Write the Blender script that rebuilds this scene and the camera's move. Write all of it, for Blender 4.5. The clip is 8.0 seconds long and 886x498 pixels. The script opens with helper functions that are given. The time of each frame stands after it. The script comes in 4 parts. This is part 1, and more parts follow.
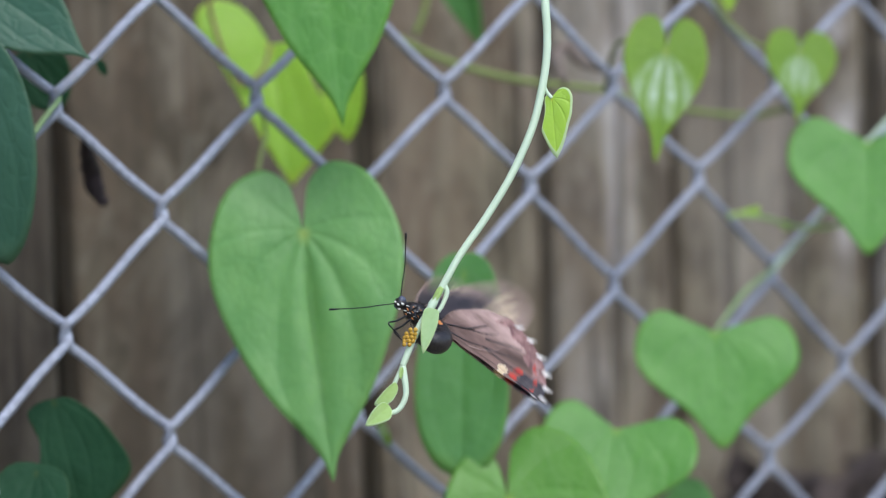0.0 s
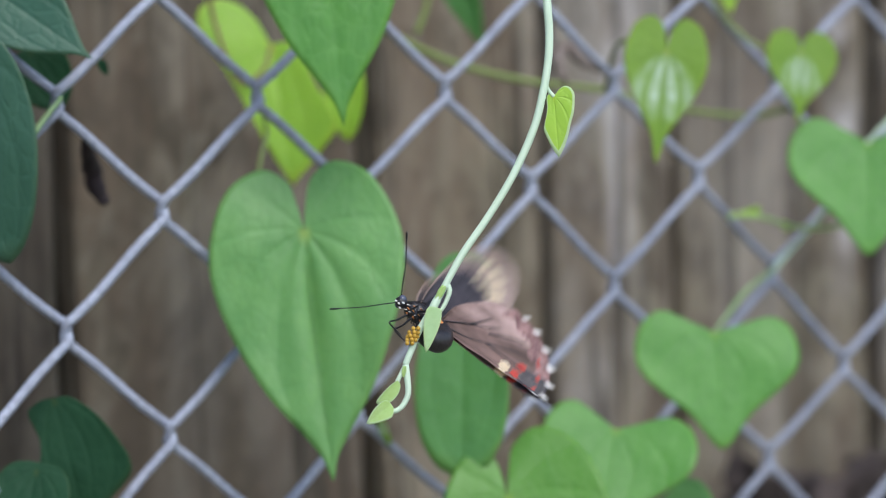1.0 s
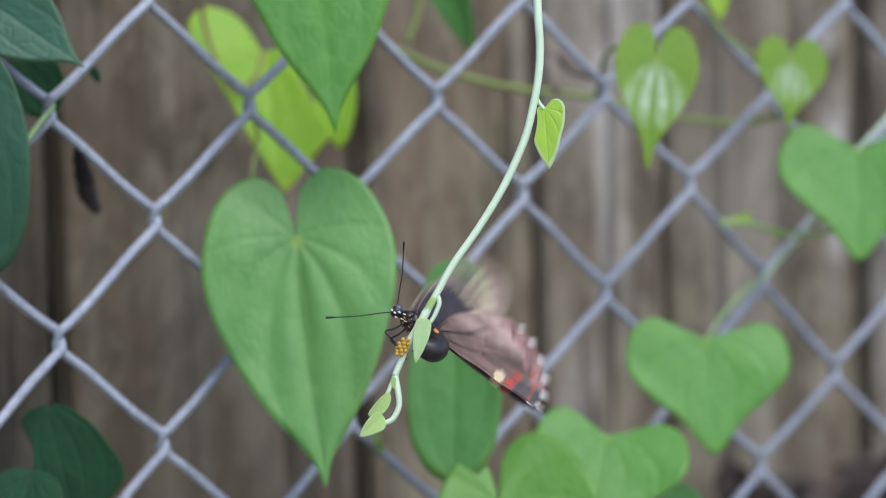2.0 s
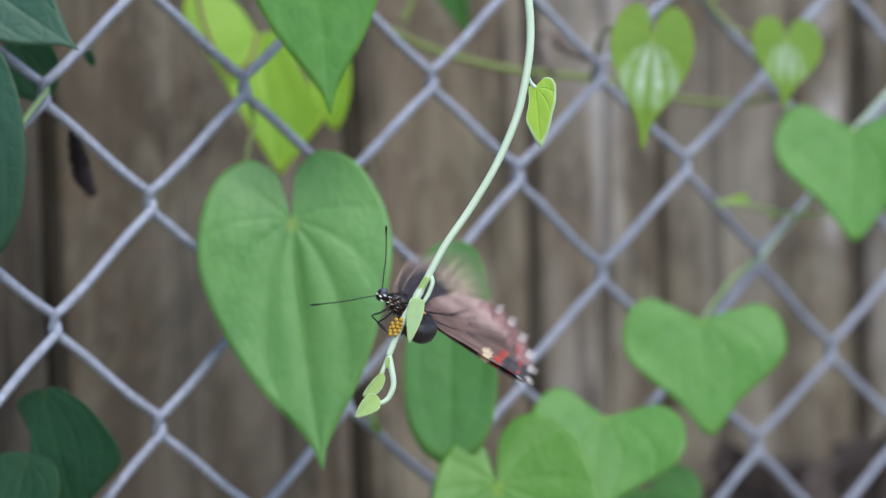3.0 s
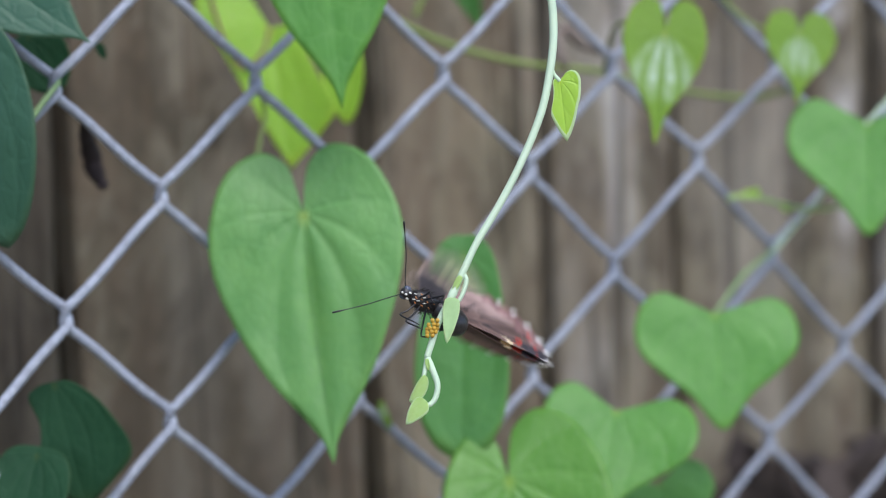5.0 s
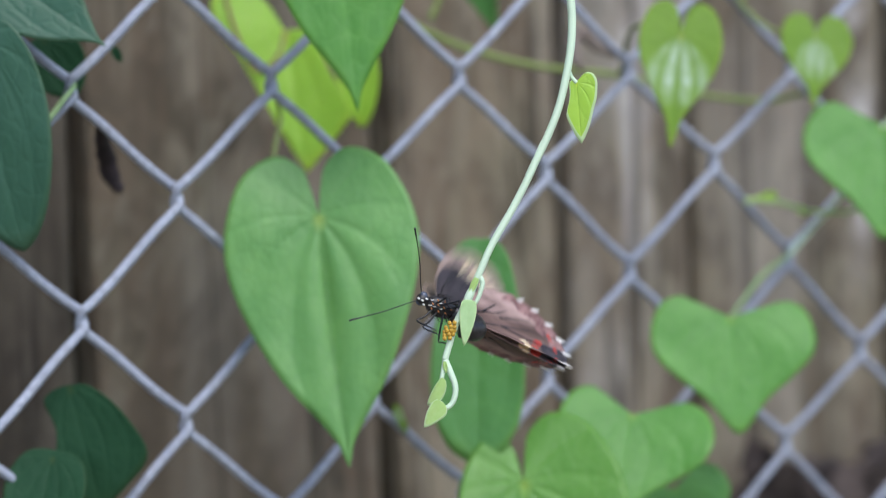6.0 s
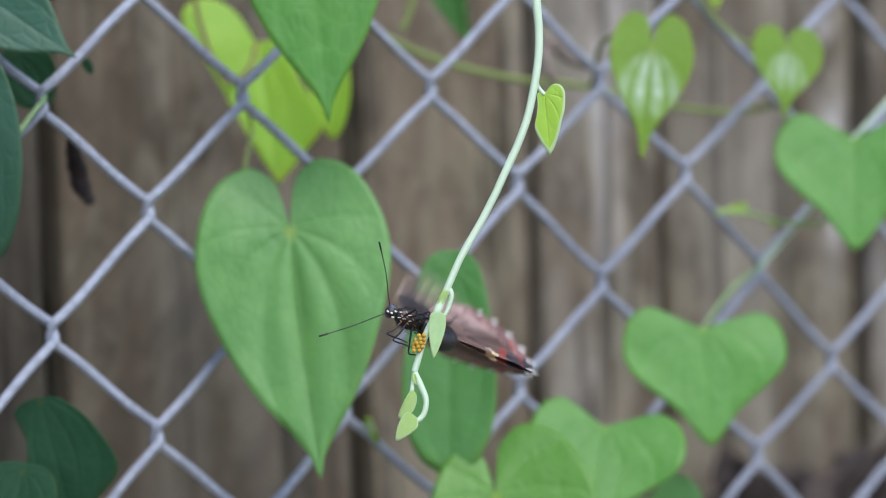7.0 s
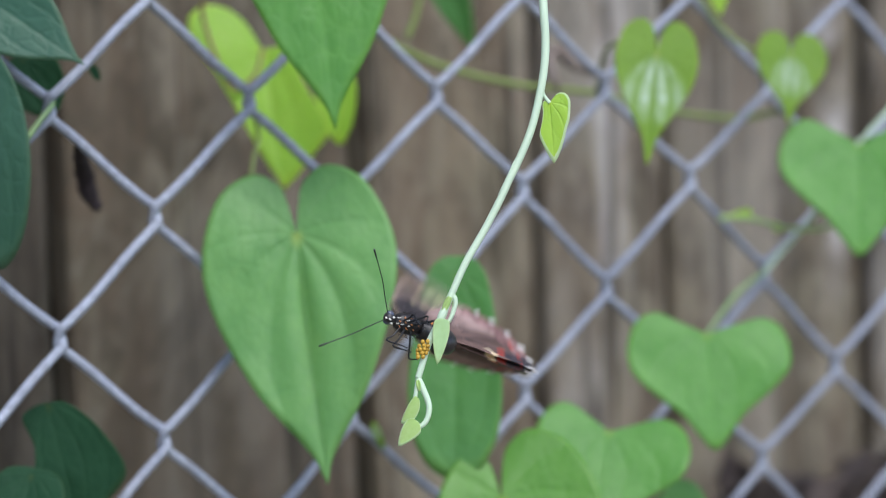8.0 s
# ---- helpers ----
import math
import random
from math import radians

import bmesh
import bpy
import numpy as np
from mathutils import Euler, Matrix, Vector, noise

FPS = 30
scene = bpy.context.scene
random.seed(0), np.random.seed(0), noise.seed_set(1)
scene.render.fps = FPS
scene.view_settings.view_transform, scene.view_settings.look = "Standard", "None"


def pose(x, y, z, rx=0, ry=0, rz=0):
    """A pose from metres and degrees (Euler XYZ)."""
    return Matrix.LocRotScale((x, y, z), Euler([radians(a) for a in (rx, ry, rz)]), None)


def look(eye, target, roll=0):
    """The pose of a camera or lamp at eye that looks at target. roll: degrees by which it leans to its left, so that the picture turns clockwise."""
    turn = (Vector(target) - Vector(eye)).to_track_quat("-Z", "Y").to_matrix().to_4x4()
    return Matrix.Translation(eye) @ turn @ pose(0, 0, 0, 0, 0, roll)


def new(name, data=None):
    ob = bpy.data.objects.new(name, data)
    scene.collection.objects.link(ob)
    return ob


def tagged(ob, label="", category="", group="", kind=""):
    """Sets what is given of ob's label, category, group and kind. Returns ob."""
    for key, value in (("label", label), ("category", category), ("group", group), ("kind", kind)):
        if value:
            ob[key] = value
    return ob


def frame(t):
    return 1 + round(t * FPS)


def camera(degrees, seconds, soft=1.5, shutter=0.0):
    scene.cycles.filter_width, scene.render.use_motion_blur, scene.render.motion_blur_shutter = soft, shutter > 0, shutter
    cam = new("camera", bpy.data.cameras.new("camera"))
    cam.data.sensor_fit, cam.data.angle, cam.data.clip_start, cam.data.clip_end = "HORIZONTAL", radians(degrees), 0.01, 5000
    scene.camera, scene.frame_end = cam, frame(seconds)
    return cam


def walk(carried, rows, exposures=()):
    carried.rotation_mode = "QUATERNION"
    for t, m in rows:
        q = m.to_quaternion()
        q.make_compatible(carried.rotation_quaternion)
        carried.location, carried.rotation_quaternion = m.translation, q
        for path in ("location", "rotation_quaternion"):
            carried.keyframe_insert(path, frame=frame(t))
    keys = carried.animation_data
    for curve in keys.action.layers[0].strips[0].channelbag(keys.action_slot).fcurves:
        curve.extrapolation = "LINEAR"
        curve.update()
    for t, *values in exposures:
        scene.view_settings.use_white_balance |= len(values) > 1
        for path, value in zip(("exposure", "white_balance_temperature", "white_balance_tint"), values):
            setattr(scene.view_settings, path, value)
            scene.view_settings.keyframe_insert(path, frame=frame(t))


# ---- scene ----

# ---------------------------------------------------------------- camera and its sway
cam = camera(19.765, 8.0, soft=1.2, shutter=0.8)
cam.data.dof.use_dof = True
cam.data.dof.focus_distance = 0.703
cam.data.dof.aperture_fstop = 8.0
walk(cam, [
    (0, pose(-0.3416, -0.7201, 1.1279, 84.428, 1.685, -34.111)),
    (0.5, pose(-0.3425, -0.7206, 1.1283, 84.480, 1.642, -34.029)),
    (1, pose(-0.3420, -0.7206, 1.1287, 84.376, 1.547, -34.092)),
    (1.5, pose(-0.3437, -0.7217, 1.1283, 84.393, 1.572, -34.298)),
    (1.7, pose(-0.3437, -0.7218, 1.1283, 84.508, 1.600, -34.349)),
    (2.8, pose(-0.3432, -0.7219, 1.1284, 84.560, 1.850, -34.266)),
    (3, pose(-0.3431, -0.7219, 1.1283, 84.153, 1.882, -34.419)),
    (3.3, pose(-0.3426, -0.7219, 1.1279, 84.220, 1.950, -34.410)),
    (3.5, pose(-0.3423, -0.7218, 1.1276, 84.074, 2.001, -34.571)),
    (4, pose(-0.3416, -0.7212, 1.1270, 84.089, 2.135, -34.474)),
    (4.2, pose(-0.3416, -0.7212, 1.1270, 84.089, 2.100, -34.334)),
    (5.3, pose(-0.3412, -0.7210, 1.1267, 84.053, 1.820, -34.058)),
    (5.5, pose(-0.3412, -0.7210, 1.1267, 83.951, 1.804, -34.083)),
    (6, pose(-0.3409, -0.7206, 1.1269, 84.186, 1.893, -33.721)),
    (6.5, pose(-0.3409, -0.7214, 1.1274, 84.440, 2.007, -34.205)),
    (7, pose(-0.3403, -0.7206, 1.1272, 84.406, 1.880, -34.333)),
    (7.5, pose(-0.3423, -0.7215, 1.1278, 84.394, 1.910, -34.237)),
    (8, pose(-0.3434, -0.7226, 1.1275, 84.539, 1.906, -34.302)),
], exposures=[(0, 0.94, 6270, 10), (1.5, 0.94, 6270, 10), (3.3, 0.91, 6270, 10), (4, 0.93, 6270, 10), (5.5, 0.98, 6270, 10), (7, 0.99, 6270, 10), (8, 0.98, 6270, 10)])

# ---------------------------------------------------------------- world and sun (soft, bright overcast)
SUN_ELEVATION, SUN_AZIMUTH = radians(55), radians(189)
world = bpy.data.worlds.new("sky")
scene.world = world
world.use_nodes = True
wn = world.node_tree.nodes
sky = wn.new("ShaderNodeTexSky")
sky.sky_type = "NISHITA"
sky.sun_disc = False
sky.sun_elevation, sky.sun_rotation = SUN_ELEVATION, SUN_AZIMUTH
sky.air_density, sky.dust_density, sky.ozone_density = 1.0, 1.2, 1.2
wn["Background"].inputs["Strength"].default_value = 0.12
world.node_tree.links.new(sky.outputs["Color"], wn["Background"].inputs["Color"])
sun = new("sun", bpy.data.lights.new("sun", "SUN"))
sun.data.energy, sun.data.angle, sun.data.color = 1.45, radians(40), (1.0, 0.975, 0.94)
to_sun = Vector((math.sin(SUN_AZIMUTH) * math.cos(SUN_ELEVATION), math.cos(SUN_AZIMUTH) * math.cos(SUN_ELEVATION), math.sin(SUN_ELEVATION)))
sun.matrix_world = look(to_sun * 20, (0, 0, 0))


# ---------------------------------------------------------------- materials
class Mat:
    """A node material under construction."""

    def __init__(self, name, rough=0.6, metal=0.0, spec=0.5):
        self.m = bpy.data.materials.new(name)
        self.m.use_nodes = True
        self.n, self.l = self.m.node_tree.nodes, self.m.node_tree.links
        self.b = self.n["Principled BSDF"]
        self.b.inputs["Roughness"].default_value = rough
        self.b.inputs["Metallic"].default_value = metal
        self.b.inputs["Specular IOR Level"].default_value = spec

    def node(self, kind, **values):
        nd = self.n.new(kind)
        for k, v in values.items():
            nd.inputs[k.replace("_", " ")].default_value = v
        return nd

    def link(self, a, b):
        self.l.new(a, b)

    def coords(self, stretch=(1, 1, 1), source="Object"):
        c, mp = self.node("ShaderNodeTexCoord"), self.node("ShaderNodeMapping")
        mp.inputs["Scale"].default_value = stretch
        self.link(c.outputs[source], mp.inputs["Vector"])
        return mp.outputs["Vector"]

    def noise(self, scale, detail=4.0, rough=0.6, stretch=(1, 1, 1), distortion=0.0):
        t = self.node("ShaderNodeTexNoise", Scale=scale, Detail=detail, Roughness=rough, Distortion=distortion)
        self.link(self.coords(stretch), t.inputs["Vector"])
        return t.outputs["Fac"]

    def ramp(self, fac, stops):
        r = self.node("ShaderNodeValToRGB")
        while len(r.color_ramp.elements) < len(stops):
            r.color_ramp.elements.new(0.5)
        for e, (p, c) in zip(r.color_ramp.elements, stops):
            e.position, e.color = p, (*c, 1) if len(c) == 3 else c
        self.link(fac, r.inputs["Fac"])
        return r.outputs["Color"]

    def mix(self, fac, a, b, blend="MIX"):
        mx = self.node("ShaderNodeMix")
        mx.data_type, mx.blend_type = "RGBA", blend
        for value, key in ((fac, 0), (a, 6), (b, 7)):
            if isinstance(value, (int, float)):
                mx.inputs[key].default_value = value
            elif isinstance(value, tuple):
                mx.inputs[key].default_value = (*value, 1)
            else:
                self.link(value, mx.inputs[key])
        return mx.outputs[2]

    def math(self, op, a, b=0.0, c=0.0):
        mt = self.node("ShaderNodeMath")
        mt.operation = op
        for k, v in enumerate((a, b, c)):
            if isinstance(v, (int, float)):
                mt.inputs[k].default_value = v
            else:
                self.link(v, mt.inputs[k])
        return mt.outputs[0]

    def random(self):
        return self.node("ShaderNodeObjectInfo").outputs["Random"]

    def colour(self, c):
        if isinstance(c, tuple):
            self.b.inputs["Base Color"].default_value = (*c, 1)
        else:
            self.link(c, self.b.inputs["Base Color"])
        return self

    def bump(self, height, strength=0.3, distance=0.001):
        bp = self.node("ShaderNodeBump", Strength=strength, Distance=distance)
        self.link(height, bp.inputs["Height"])
        self.link(bp.outputs["Normal"], self.b.inputs["Normal"])
        return self

    def rough(self, value):
        self.link(value, self.b.inputs["Roughness"])
        return self

    def translucent(self, colour, share):
        tr, mx = self.node("ShaderNodeBsdfTranslucent"), self.node("ShaderNodeMixShader")
        mx.inputs[0].default_value = share
        if isinstance(colour, tuple):
            tr.inputs["Color"].default_value = (*colour, 1)
        else:
            self.link(colour, tr.inputs["Color"])
        self.link(self.b.outputs[0], mx.inputs[1])
        self.link(tr.outputs[0], mx.inputs[2])
        self.link(mx.outputs[0], self.n["Material Output"].inputs["Surface"])
        return self


def leaf_material(name, deep, mid, vein, rough=0.42, share=0.3, streak=0.0, spec=0.5, ribs=0.09, rim=0.25):
    """Leaf green with arched veins that run from the stalk to the tip (UV: x vein angle, y length)."""
    m = Mat(name, rough, spec=spec)
    uv = m.node("ShaderNodeUVMap")
    sep = m.node("ShaderNodeSeparateXYZ")
    m.link(uv.outputs[0], sep.inputs[0])
    wob = m.math("MULTIPLY", m.math("SUBTRACT", m.noise(120, 2), 0.5), 0.03)
    a = m.math("ABSOLUTE", m.math("ADD", sep.outputs["X"], wob))
    near = m.math("ABSOLUTE", m.math("SUBTRACT", m.math("FRACT", m.math("ADD", m.math("DIVIDE", a, 0.19), 0.5)), 0.5))
    line = m.math("SMOOTH_MIN", 1.0, m.math("DIVIDE", near, 0.15), 0.2)
    cross = m.node("ShaderNodeTexVoronoi", Scale=260.0)
    cross.feature = "DISTANCE_TO_EDGE"
    m.link(m.coords((1, 0.55, 1)), cross.inputs["Vector"])
    net = m.math("MINIMUM", m.math("MULTIPLY", cross.outputs["Distance"], 7.0), 1.0)
    base = m.mix(m.ramp(m.noise(48, 5, 0.65), [(0.34, (0, 0, 0)), (0.64, (1, 1, 1))]), deep, mid)
    base = m.mix(m.math("MULTIPLY", m.noise(700, 3), 0.35), base, mid)
    base = m.mix(m.math("MULTIPLY", m.math("SUBTRACT", 1.0, net), 0.24), base, vein)
    base = m.mix(m.math("MULTIPLY", m.math("SUBTRACT", 1.0, line), ribs), base, vein)
    base = m.mix(m.ramp(m.noise(22, 3, 0.5), [(0.42, (0, 0, 0)), (0.66, (0.5, 0.5, 0.5))]), base, deep)
    # the margin and the drip tip turn yellowish
    edge = m.node("ShaderNodeUVMap")
    edge.uv_map = "Edge"
    esep = m.node("ShaderNodeSeparateXYZ")
    m.link(edge.outputs[0], esep.inputs[0])
    frayed = m.math("ADD", esep.outputs["X"], m.math("MULTIPLY", m.math("SUBTRACT", m.noise(130, 3), 0.5), 0.10))
    margin = m.ramp(frayed, [(0.93, (0, 0, 0)), (0.99, (1, 1, 1))])
    point = m.ramp(m.math("ADD", sep.outputs["Y"], m.math("MULTIPLY", m.math("SUBTRACT", m.noise(90, 3), 0.5), 0.12)), [(0.86, (0, 0, 0)), (0.98, (1, 1, 1))])
    aged = tuple(min(0.8, c) for c in (mid[0] * 1.9 + 0.02, mid[1] * 1.25, mid[2] * 0.8))
    base = m.mix(m.math("MULTIPLY", m.math("MAXIMUM", margin, point), rim), base, aged)
    joint = m.ramp(esep.outputs["X"], [(0.0, (0.8, 0.8, 0.8)), (0.09, (0, 0, 0))])
    base = m.mix(joint, base, aged)
    if streak:
        # silvery sky sheen between the inner ribs, painted into the colour
        inner = m.ramp(a, [(0.0, (1, 1, 1)), (0.18, (1, 1, 1)), (0.36, (0, 0, 0))])
        span = m.ramp(sep.outputs["Y"], [(0.0, (0.3, 0.3, 0.3)), (0.14, (1, 1, 1)), (0.42, (1, 1, 1)), (0.66, (0, 0, 0))])
        band = m.ramp(near, [(0.1, (0.15, 0.15, 0.15)), (0.36, (1, 1, 1))])
        worn = m.ramp(m.noise(160, 3), [(0.35, (0.35, 0.35, 0.35)), (0.6, (1, 1, 1))])
        pale = m.math("MULTIPLY", m.math("MULTIPLY", inner, span), m.math("MULTIPLY", band, worn))
        base = m.mix(m.math("MULTIPLY", pale, streak), base, (0.56, 0.68, 0.56))
    m.colour(base)
    h = m.math("ADD", m.math("MULTIPLY", line, 0.6), m.math("MULTIPLY", net, 0.35))
    h = m.math("ADD", h, m.math("MULTIPLY", m.noise(75, 3, 0.5), 3.0))
    m.bump(h, 0.45, 0.0006)
    m.rough(m.math("ADD", m.math("MULTIPLY", m.noise(300, 3), 0.25), rough - 0.1))
    return m.translucent(m.mix(0.5, base, tuple(min(1, 1.6 * v) for v in mid)), share).m


LEAF_MID = leaf_material("leaf_mid_green", (0.107, 0.28, 0.070), (0.190, 0.402, 0.110), (0.10, 0.27, 0.065), ribs=0.16, rim=0.05)
LEAF_GRASS = leaf_material("leaf_grass_green", (0.07, 0.235, 0.034), (0.12, 0.325, 0.052), (0.18, 0.39, 0.09), spec=0.4, rim=0.15)
LEAF_LIME = leaf_material("leaf_lime_green", (0.30, 0.535, 0.04), (0.40, 0.64, 0.065), (0.45, 0.66, 0.11), share=0.4)
LEAF_YOUNG = leaf_material("leaf_young_green", (0.125, 0.245, 0.015), (0.18, 0.315, 0.028), (0.19, 0.33, 0.05), rough=0.5, streak=0.8, spec=0.3)
LEAF_FRESH = leaf_material("leaf_fresh_green", (0.082, 0.245, 0.026), (0.130, 0.32, 0.042), (0.20, 0.38, 0.09), rim=0.05)
# green darkened to carry the shade over the leaves at the left
LEAF_DARKENED = leaf_material("leaf_green_shade_in_colour", (0.009, 0.043, 0.018), (0.016, 0.062, 0.026), (0.019, 0.068, 0.03), rough=0.6, share=0.12, spec=0.2)
LEAF_BLUE = leaf_material("leaf_blue_green", (0.024, 0.082, 0.047), (0.036, 0.108, 0.063), (0.042, 0.115, 0.07), rough=0.45, share=0.15, spec=0.4)
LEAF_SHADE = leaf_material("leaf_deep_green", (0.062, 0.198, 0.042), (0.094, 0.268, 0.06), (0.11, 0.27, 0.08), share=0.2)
LEAF_BRIGHT = leaf_material("leaf_bright_green", (0.36, 0.58, 0.05), (0.46, 0.67, 0.09), (0.46, 0.66, 0.12), share=0.35)


def stem_material(name, a, b, rough=0.5):
    m = Mat(name, rough, spec=0.35)
    m.colour(m.mix(m.noise(180, 4, stretch=(1, 1, 0.4)), a, b))
    m.bump(m.noise(900, 3, stretch=(1, 1, 0.2)), 0.25, 0.0004)
    return m.m


STEM_PALE = stem_material("shoot_pale_green", (0.50, 0.63, 0.45), (0.62, 0.75, 0.57))
STEM_OLIVE = stem_material("stem_olive_green", (0.17, 0.24, 0.06), (0.26, 0.31, 0.10))
STEM_GREEN = stem_material("stem_green", (0.17, 0.29, 0.11), (0.27, 0.37, 0.19))
STEM_LIME = stem_material("stem_lime_green", (0.30, 0.44, 0.14), (0.40, 0.52, 0.22))
STEM_BROWN = stem_material("stem_brown", (0.20, 0.13, 0.06), (0.32, 0.26, 0.11))


def wire_material():
    m = Mat("galvanised_wire", 0.8, 0.05, 0.3)
    spots = m.noise(90, 5, 0.7)
    c = m.ramp(spots, [(0.3, (0.26, 0.28, 0.345)), (0.55, (0.345, 0.37, 0.445)), (0.75, (0.42, 0.445, 0.52))])
    dull = m.ramp(m.noise(420, 4, 0.7), [(0.38, (0.7, 0.7, 0.7)), (0.55, (0, 0, 0))])
    m.colour(m.mix(dull, c, (0.23, 0.24, 0.28)))
    m.rough(m.math("ADD", m.math("MULTIPLY", m.noise(240, 4), 0.3), 0.55))
    m.bump(m.noise(700, 4), 0.6, 0.0004)
    return m.m


def plank_material():
    m = Mat("weathered_plank_wood", 0.85, spec=0.25)
    shift = m.node("ShaderNodeVectorMath")
    shift.operation = "ADD"
    comb = m.node("ShaderNodeCombineXYZ")
    rnd = m.random()
    for k, f in zip("XYZ", (7.0, 3.0, 11.0)):
        m.link(m.math("MULTIPLY", rnd, f), comb.inputs[k])
    coord = m.node("ShaderNodeTexCoord")
    m.link(coord.outputs["Object"], shift.inputs[0])
    m.link(comb.outputs[0], shift.inputs[1])

    def grain(scale, stretch, detail=6.0, distortion=0.0, start=(0, 0, 0)):
        mp = m.node("ShaderNodeMapping")
        mp.inputs["Location"].default_value = start
        mp.inputs["Scale"].default_value = stretch
        m.link(shift.outputs[0], mp.inputs["Vector"])
        t = m.node("ShaderNodeTexNoise", Scale=scale, Detail=detail, Roughness=0.62, Distortion=distortion)
        m.link(mp.outputs[0], t.inputs["Vector"])
        return t.outputs["Fac"]

    fine = grain(80, (1, 1, 0.05), 7, 0.4)
    broad = grain(30, (1, 1, 0.20), 5, 1.2)
    # growth rings of flat-sawn boards: long wavering bands
    ring = m.node("ShaderNodeTexWave", Scale=11.0, Distortion=7.5, Detail=3.0, Detail_Scale=1.4, Detail_Roughness=0.6)
    ring.bands_direction = "X"
    bent = m.node("ShaderNodeMapping")
    bent.inputs["Scale"].default_value = (1, 1, 0.16)
    m.link(shift.outputs[0], bent.inputs["Vector"])
    m.link(bent.outputs[0], ring.inputs["Vector"])
    stain = grain(9, (1, 1, 0.5), 5, 0.4)
    knots = grain(14, (1, 1, 0.55), 3, 2.5)
    info = m.node("ShaderNodeObjectInfo")
    shade = m.node("ShaderNodeSeparateColor")
    m.link(info.outputs["Color"], shade.inputs[0])
    base = m.ramp(broad, [(0.30, (0.070, 0.054, 0.039)), (0.48, (0.145, 0.116, 0.087)), (0.68, (0.225, 0.19, 0.15))])
    base = m.mix(0.36, base, m.ramp(fine, [(0.3, (0.065, 0.051, 0.038)), (0.5, (0.155, 0.124, 0.093)), (0.7, (0.27, 0.232, 0.195))]))
    base = m.mix(m.ramp(ring.outputs["Fac"], [(0.0, (0.34, 0.34, 0.34)), (0.25, (0, 0, 0))]), base, (0.075, 0.055, 0.038))
    base = m.mix(m.ramp(ring.outputs["Fac"], [(0.62, (0, 0, 0)), (1.0, (0.2, 0.2, 0.2))]), base, (0.235, 0.205, 0.165))
    blot = grain(38, (1, 1, 0.6), 5, 0.6)
    base = m.mix(m.ramp(blot, [(0.40, (0.75, 0.75, 0.75)), (0.55, (0, 0, 0))]), base, (0.062, 0.049, 0.035))
    patch = grain(17, (1, 1, 0.45), 6, 1.2)
    base = m.mix(m.ramp(patch, [(0.50, (0, 0, 0)), (0.62, (0.7, 0.7, 0.7))]), base, (0.225, 0.195, 0.145))
    tan = grain(26, (1, 1, 0.34), 5, 1.6, (0.4, 0, 0.9))
    base = m.mix(m.math("MULTIPLY", m.ramp(tan, [(0.47, (0, 0, 0)), (0.58, (0.65, 0.65, 0.65))]), m.math("ADD", shade.outputs[2], 0.1)), base, (0.135, 0.095, 0.068))
    mottle = grain(52, (1, 1, 0.45), 4, 1.0, (0.8, 0, 0.35))
    base = m.mix(m.ramp(mottle, [(0.36, (0.5, 0.5, 0.5)), (0.48, (0, 0, 0))]), base, (0.07, 0.057, 0.044))
    base = m.mix(m.ramp(mottle, [(0.55, (0, 0, 0)), (0.66, (0.45, 0.45, 0.45))]), base, (0.26, 0.228, 0.185))
    base = m.mix(m.ramp(stain, [(0.50, (0, 0, 0)), (0.68, (0.75, 0.75, 0.75))]), base, (0.075, 0.058, 0.042))
    base = m.mix(m.ramp(knots, [(0.66, (0, 0, 0)), (0.76, (0.8, 0.8, 0.8))]), base, (0.04, 0.03, 0.024))
    bleach = m.ramp(grain(16, (1, 1, 0.22), 5, 0.5, (0.3, 0, 0.71)), [(0.51, (0, 0, 0)), (0.63, (0.9, 0.9, 0.9))])
    base = m.mix(m.math("MULTIPLY", bleach, shade.outputs[1]), base, (0.45, 0.42, 0.40))
    pos = m.node("ShaderNodeSeparateXYZ")
    m.link(coord.outputs["Object"], pos.inputs[0])
    line = m.math("SUBTRACT", m.math("ADD", pos.outputs["X"], m.math("MULTIPLY", m.math("SUBTRACT", grain(9, (1, 1, 1), 4), 0.5), 0.035)), m.math("MULTIPLY", info.outputs["Alpha"], 0.15))
    near = m.ramp(m.math("MULTIPLY", m.math("ABSOLUTE", line), 75.0), [(0.15, (1, 1, 1)), (0.8, (0, 0, 0))])
    torn = m.ramp(grain(22, (1, 1, 0.5), 5, 0.8, (0.5, 0, 0.2)), [(0.43, (0.05, 0.05, 0.05)), (0.56, (0.75, 0.75, 0.75))])
    on = m.math("GREATER_THAN", info.outputs["Alpha"], 0.01)
    # the streak peters out raggedly about a metre up the board
    high = m.math("ADD", pos.outputs["Z"], m.math("MULTIPLY", m.math("SUBTRACT", grain(30, (1, 1, 0.6), 4), 0.5), 0.12))
    on = m.math("MULTIPLY", on, m.ramp(m.math("MULTIPLY", m.math("SUBTRACT", high, 0.95), 10.0), [(0.25, (0, 0, 0)), (0.7, (1, 1, 1))]))
    base = m.mix(m.math("MULTIPLY", m.math("MULTIPLY", near, torn), on), base, (0.50, 0.465, 0.465))
    crack = grain(26, (1, 1, 0.03), 3, 0.5)
    slit = m.ramp(m.math("ABSOLUTE", m.math("SUBTRACT", crack, 0.5)), [(0.0, (0.75, 0.75, 0.75)), (0.02, (0, 0, 0))])
    base = m.mix(slit, base, (0.02, 0.016, 0.012))
    tone = m.math("ADD", m.math("MULTIPLY", m.math("SUBTRACT", rnd, 0.5), 0.12), shade.outputs[0])
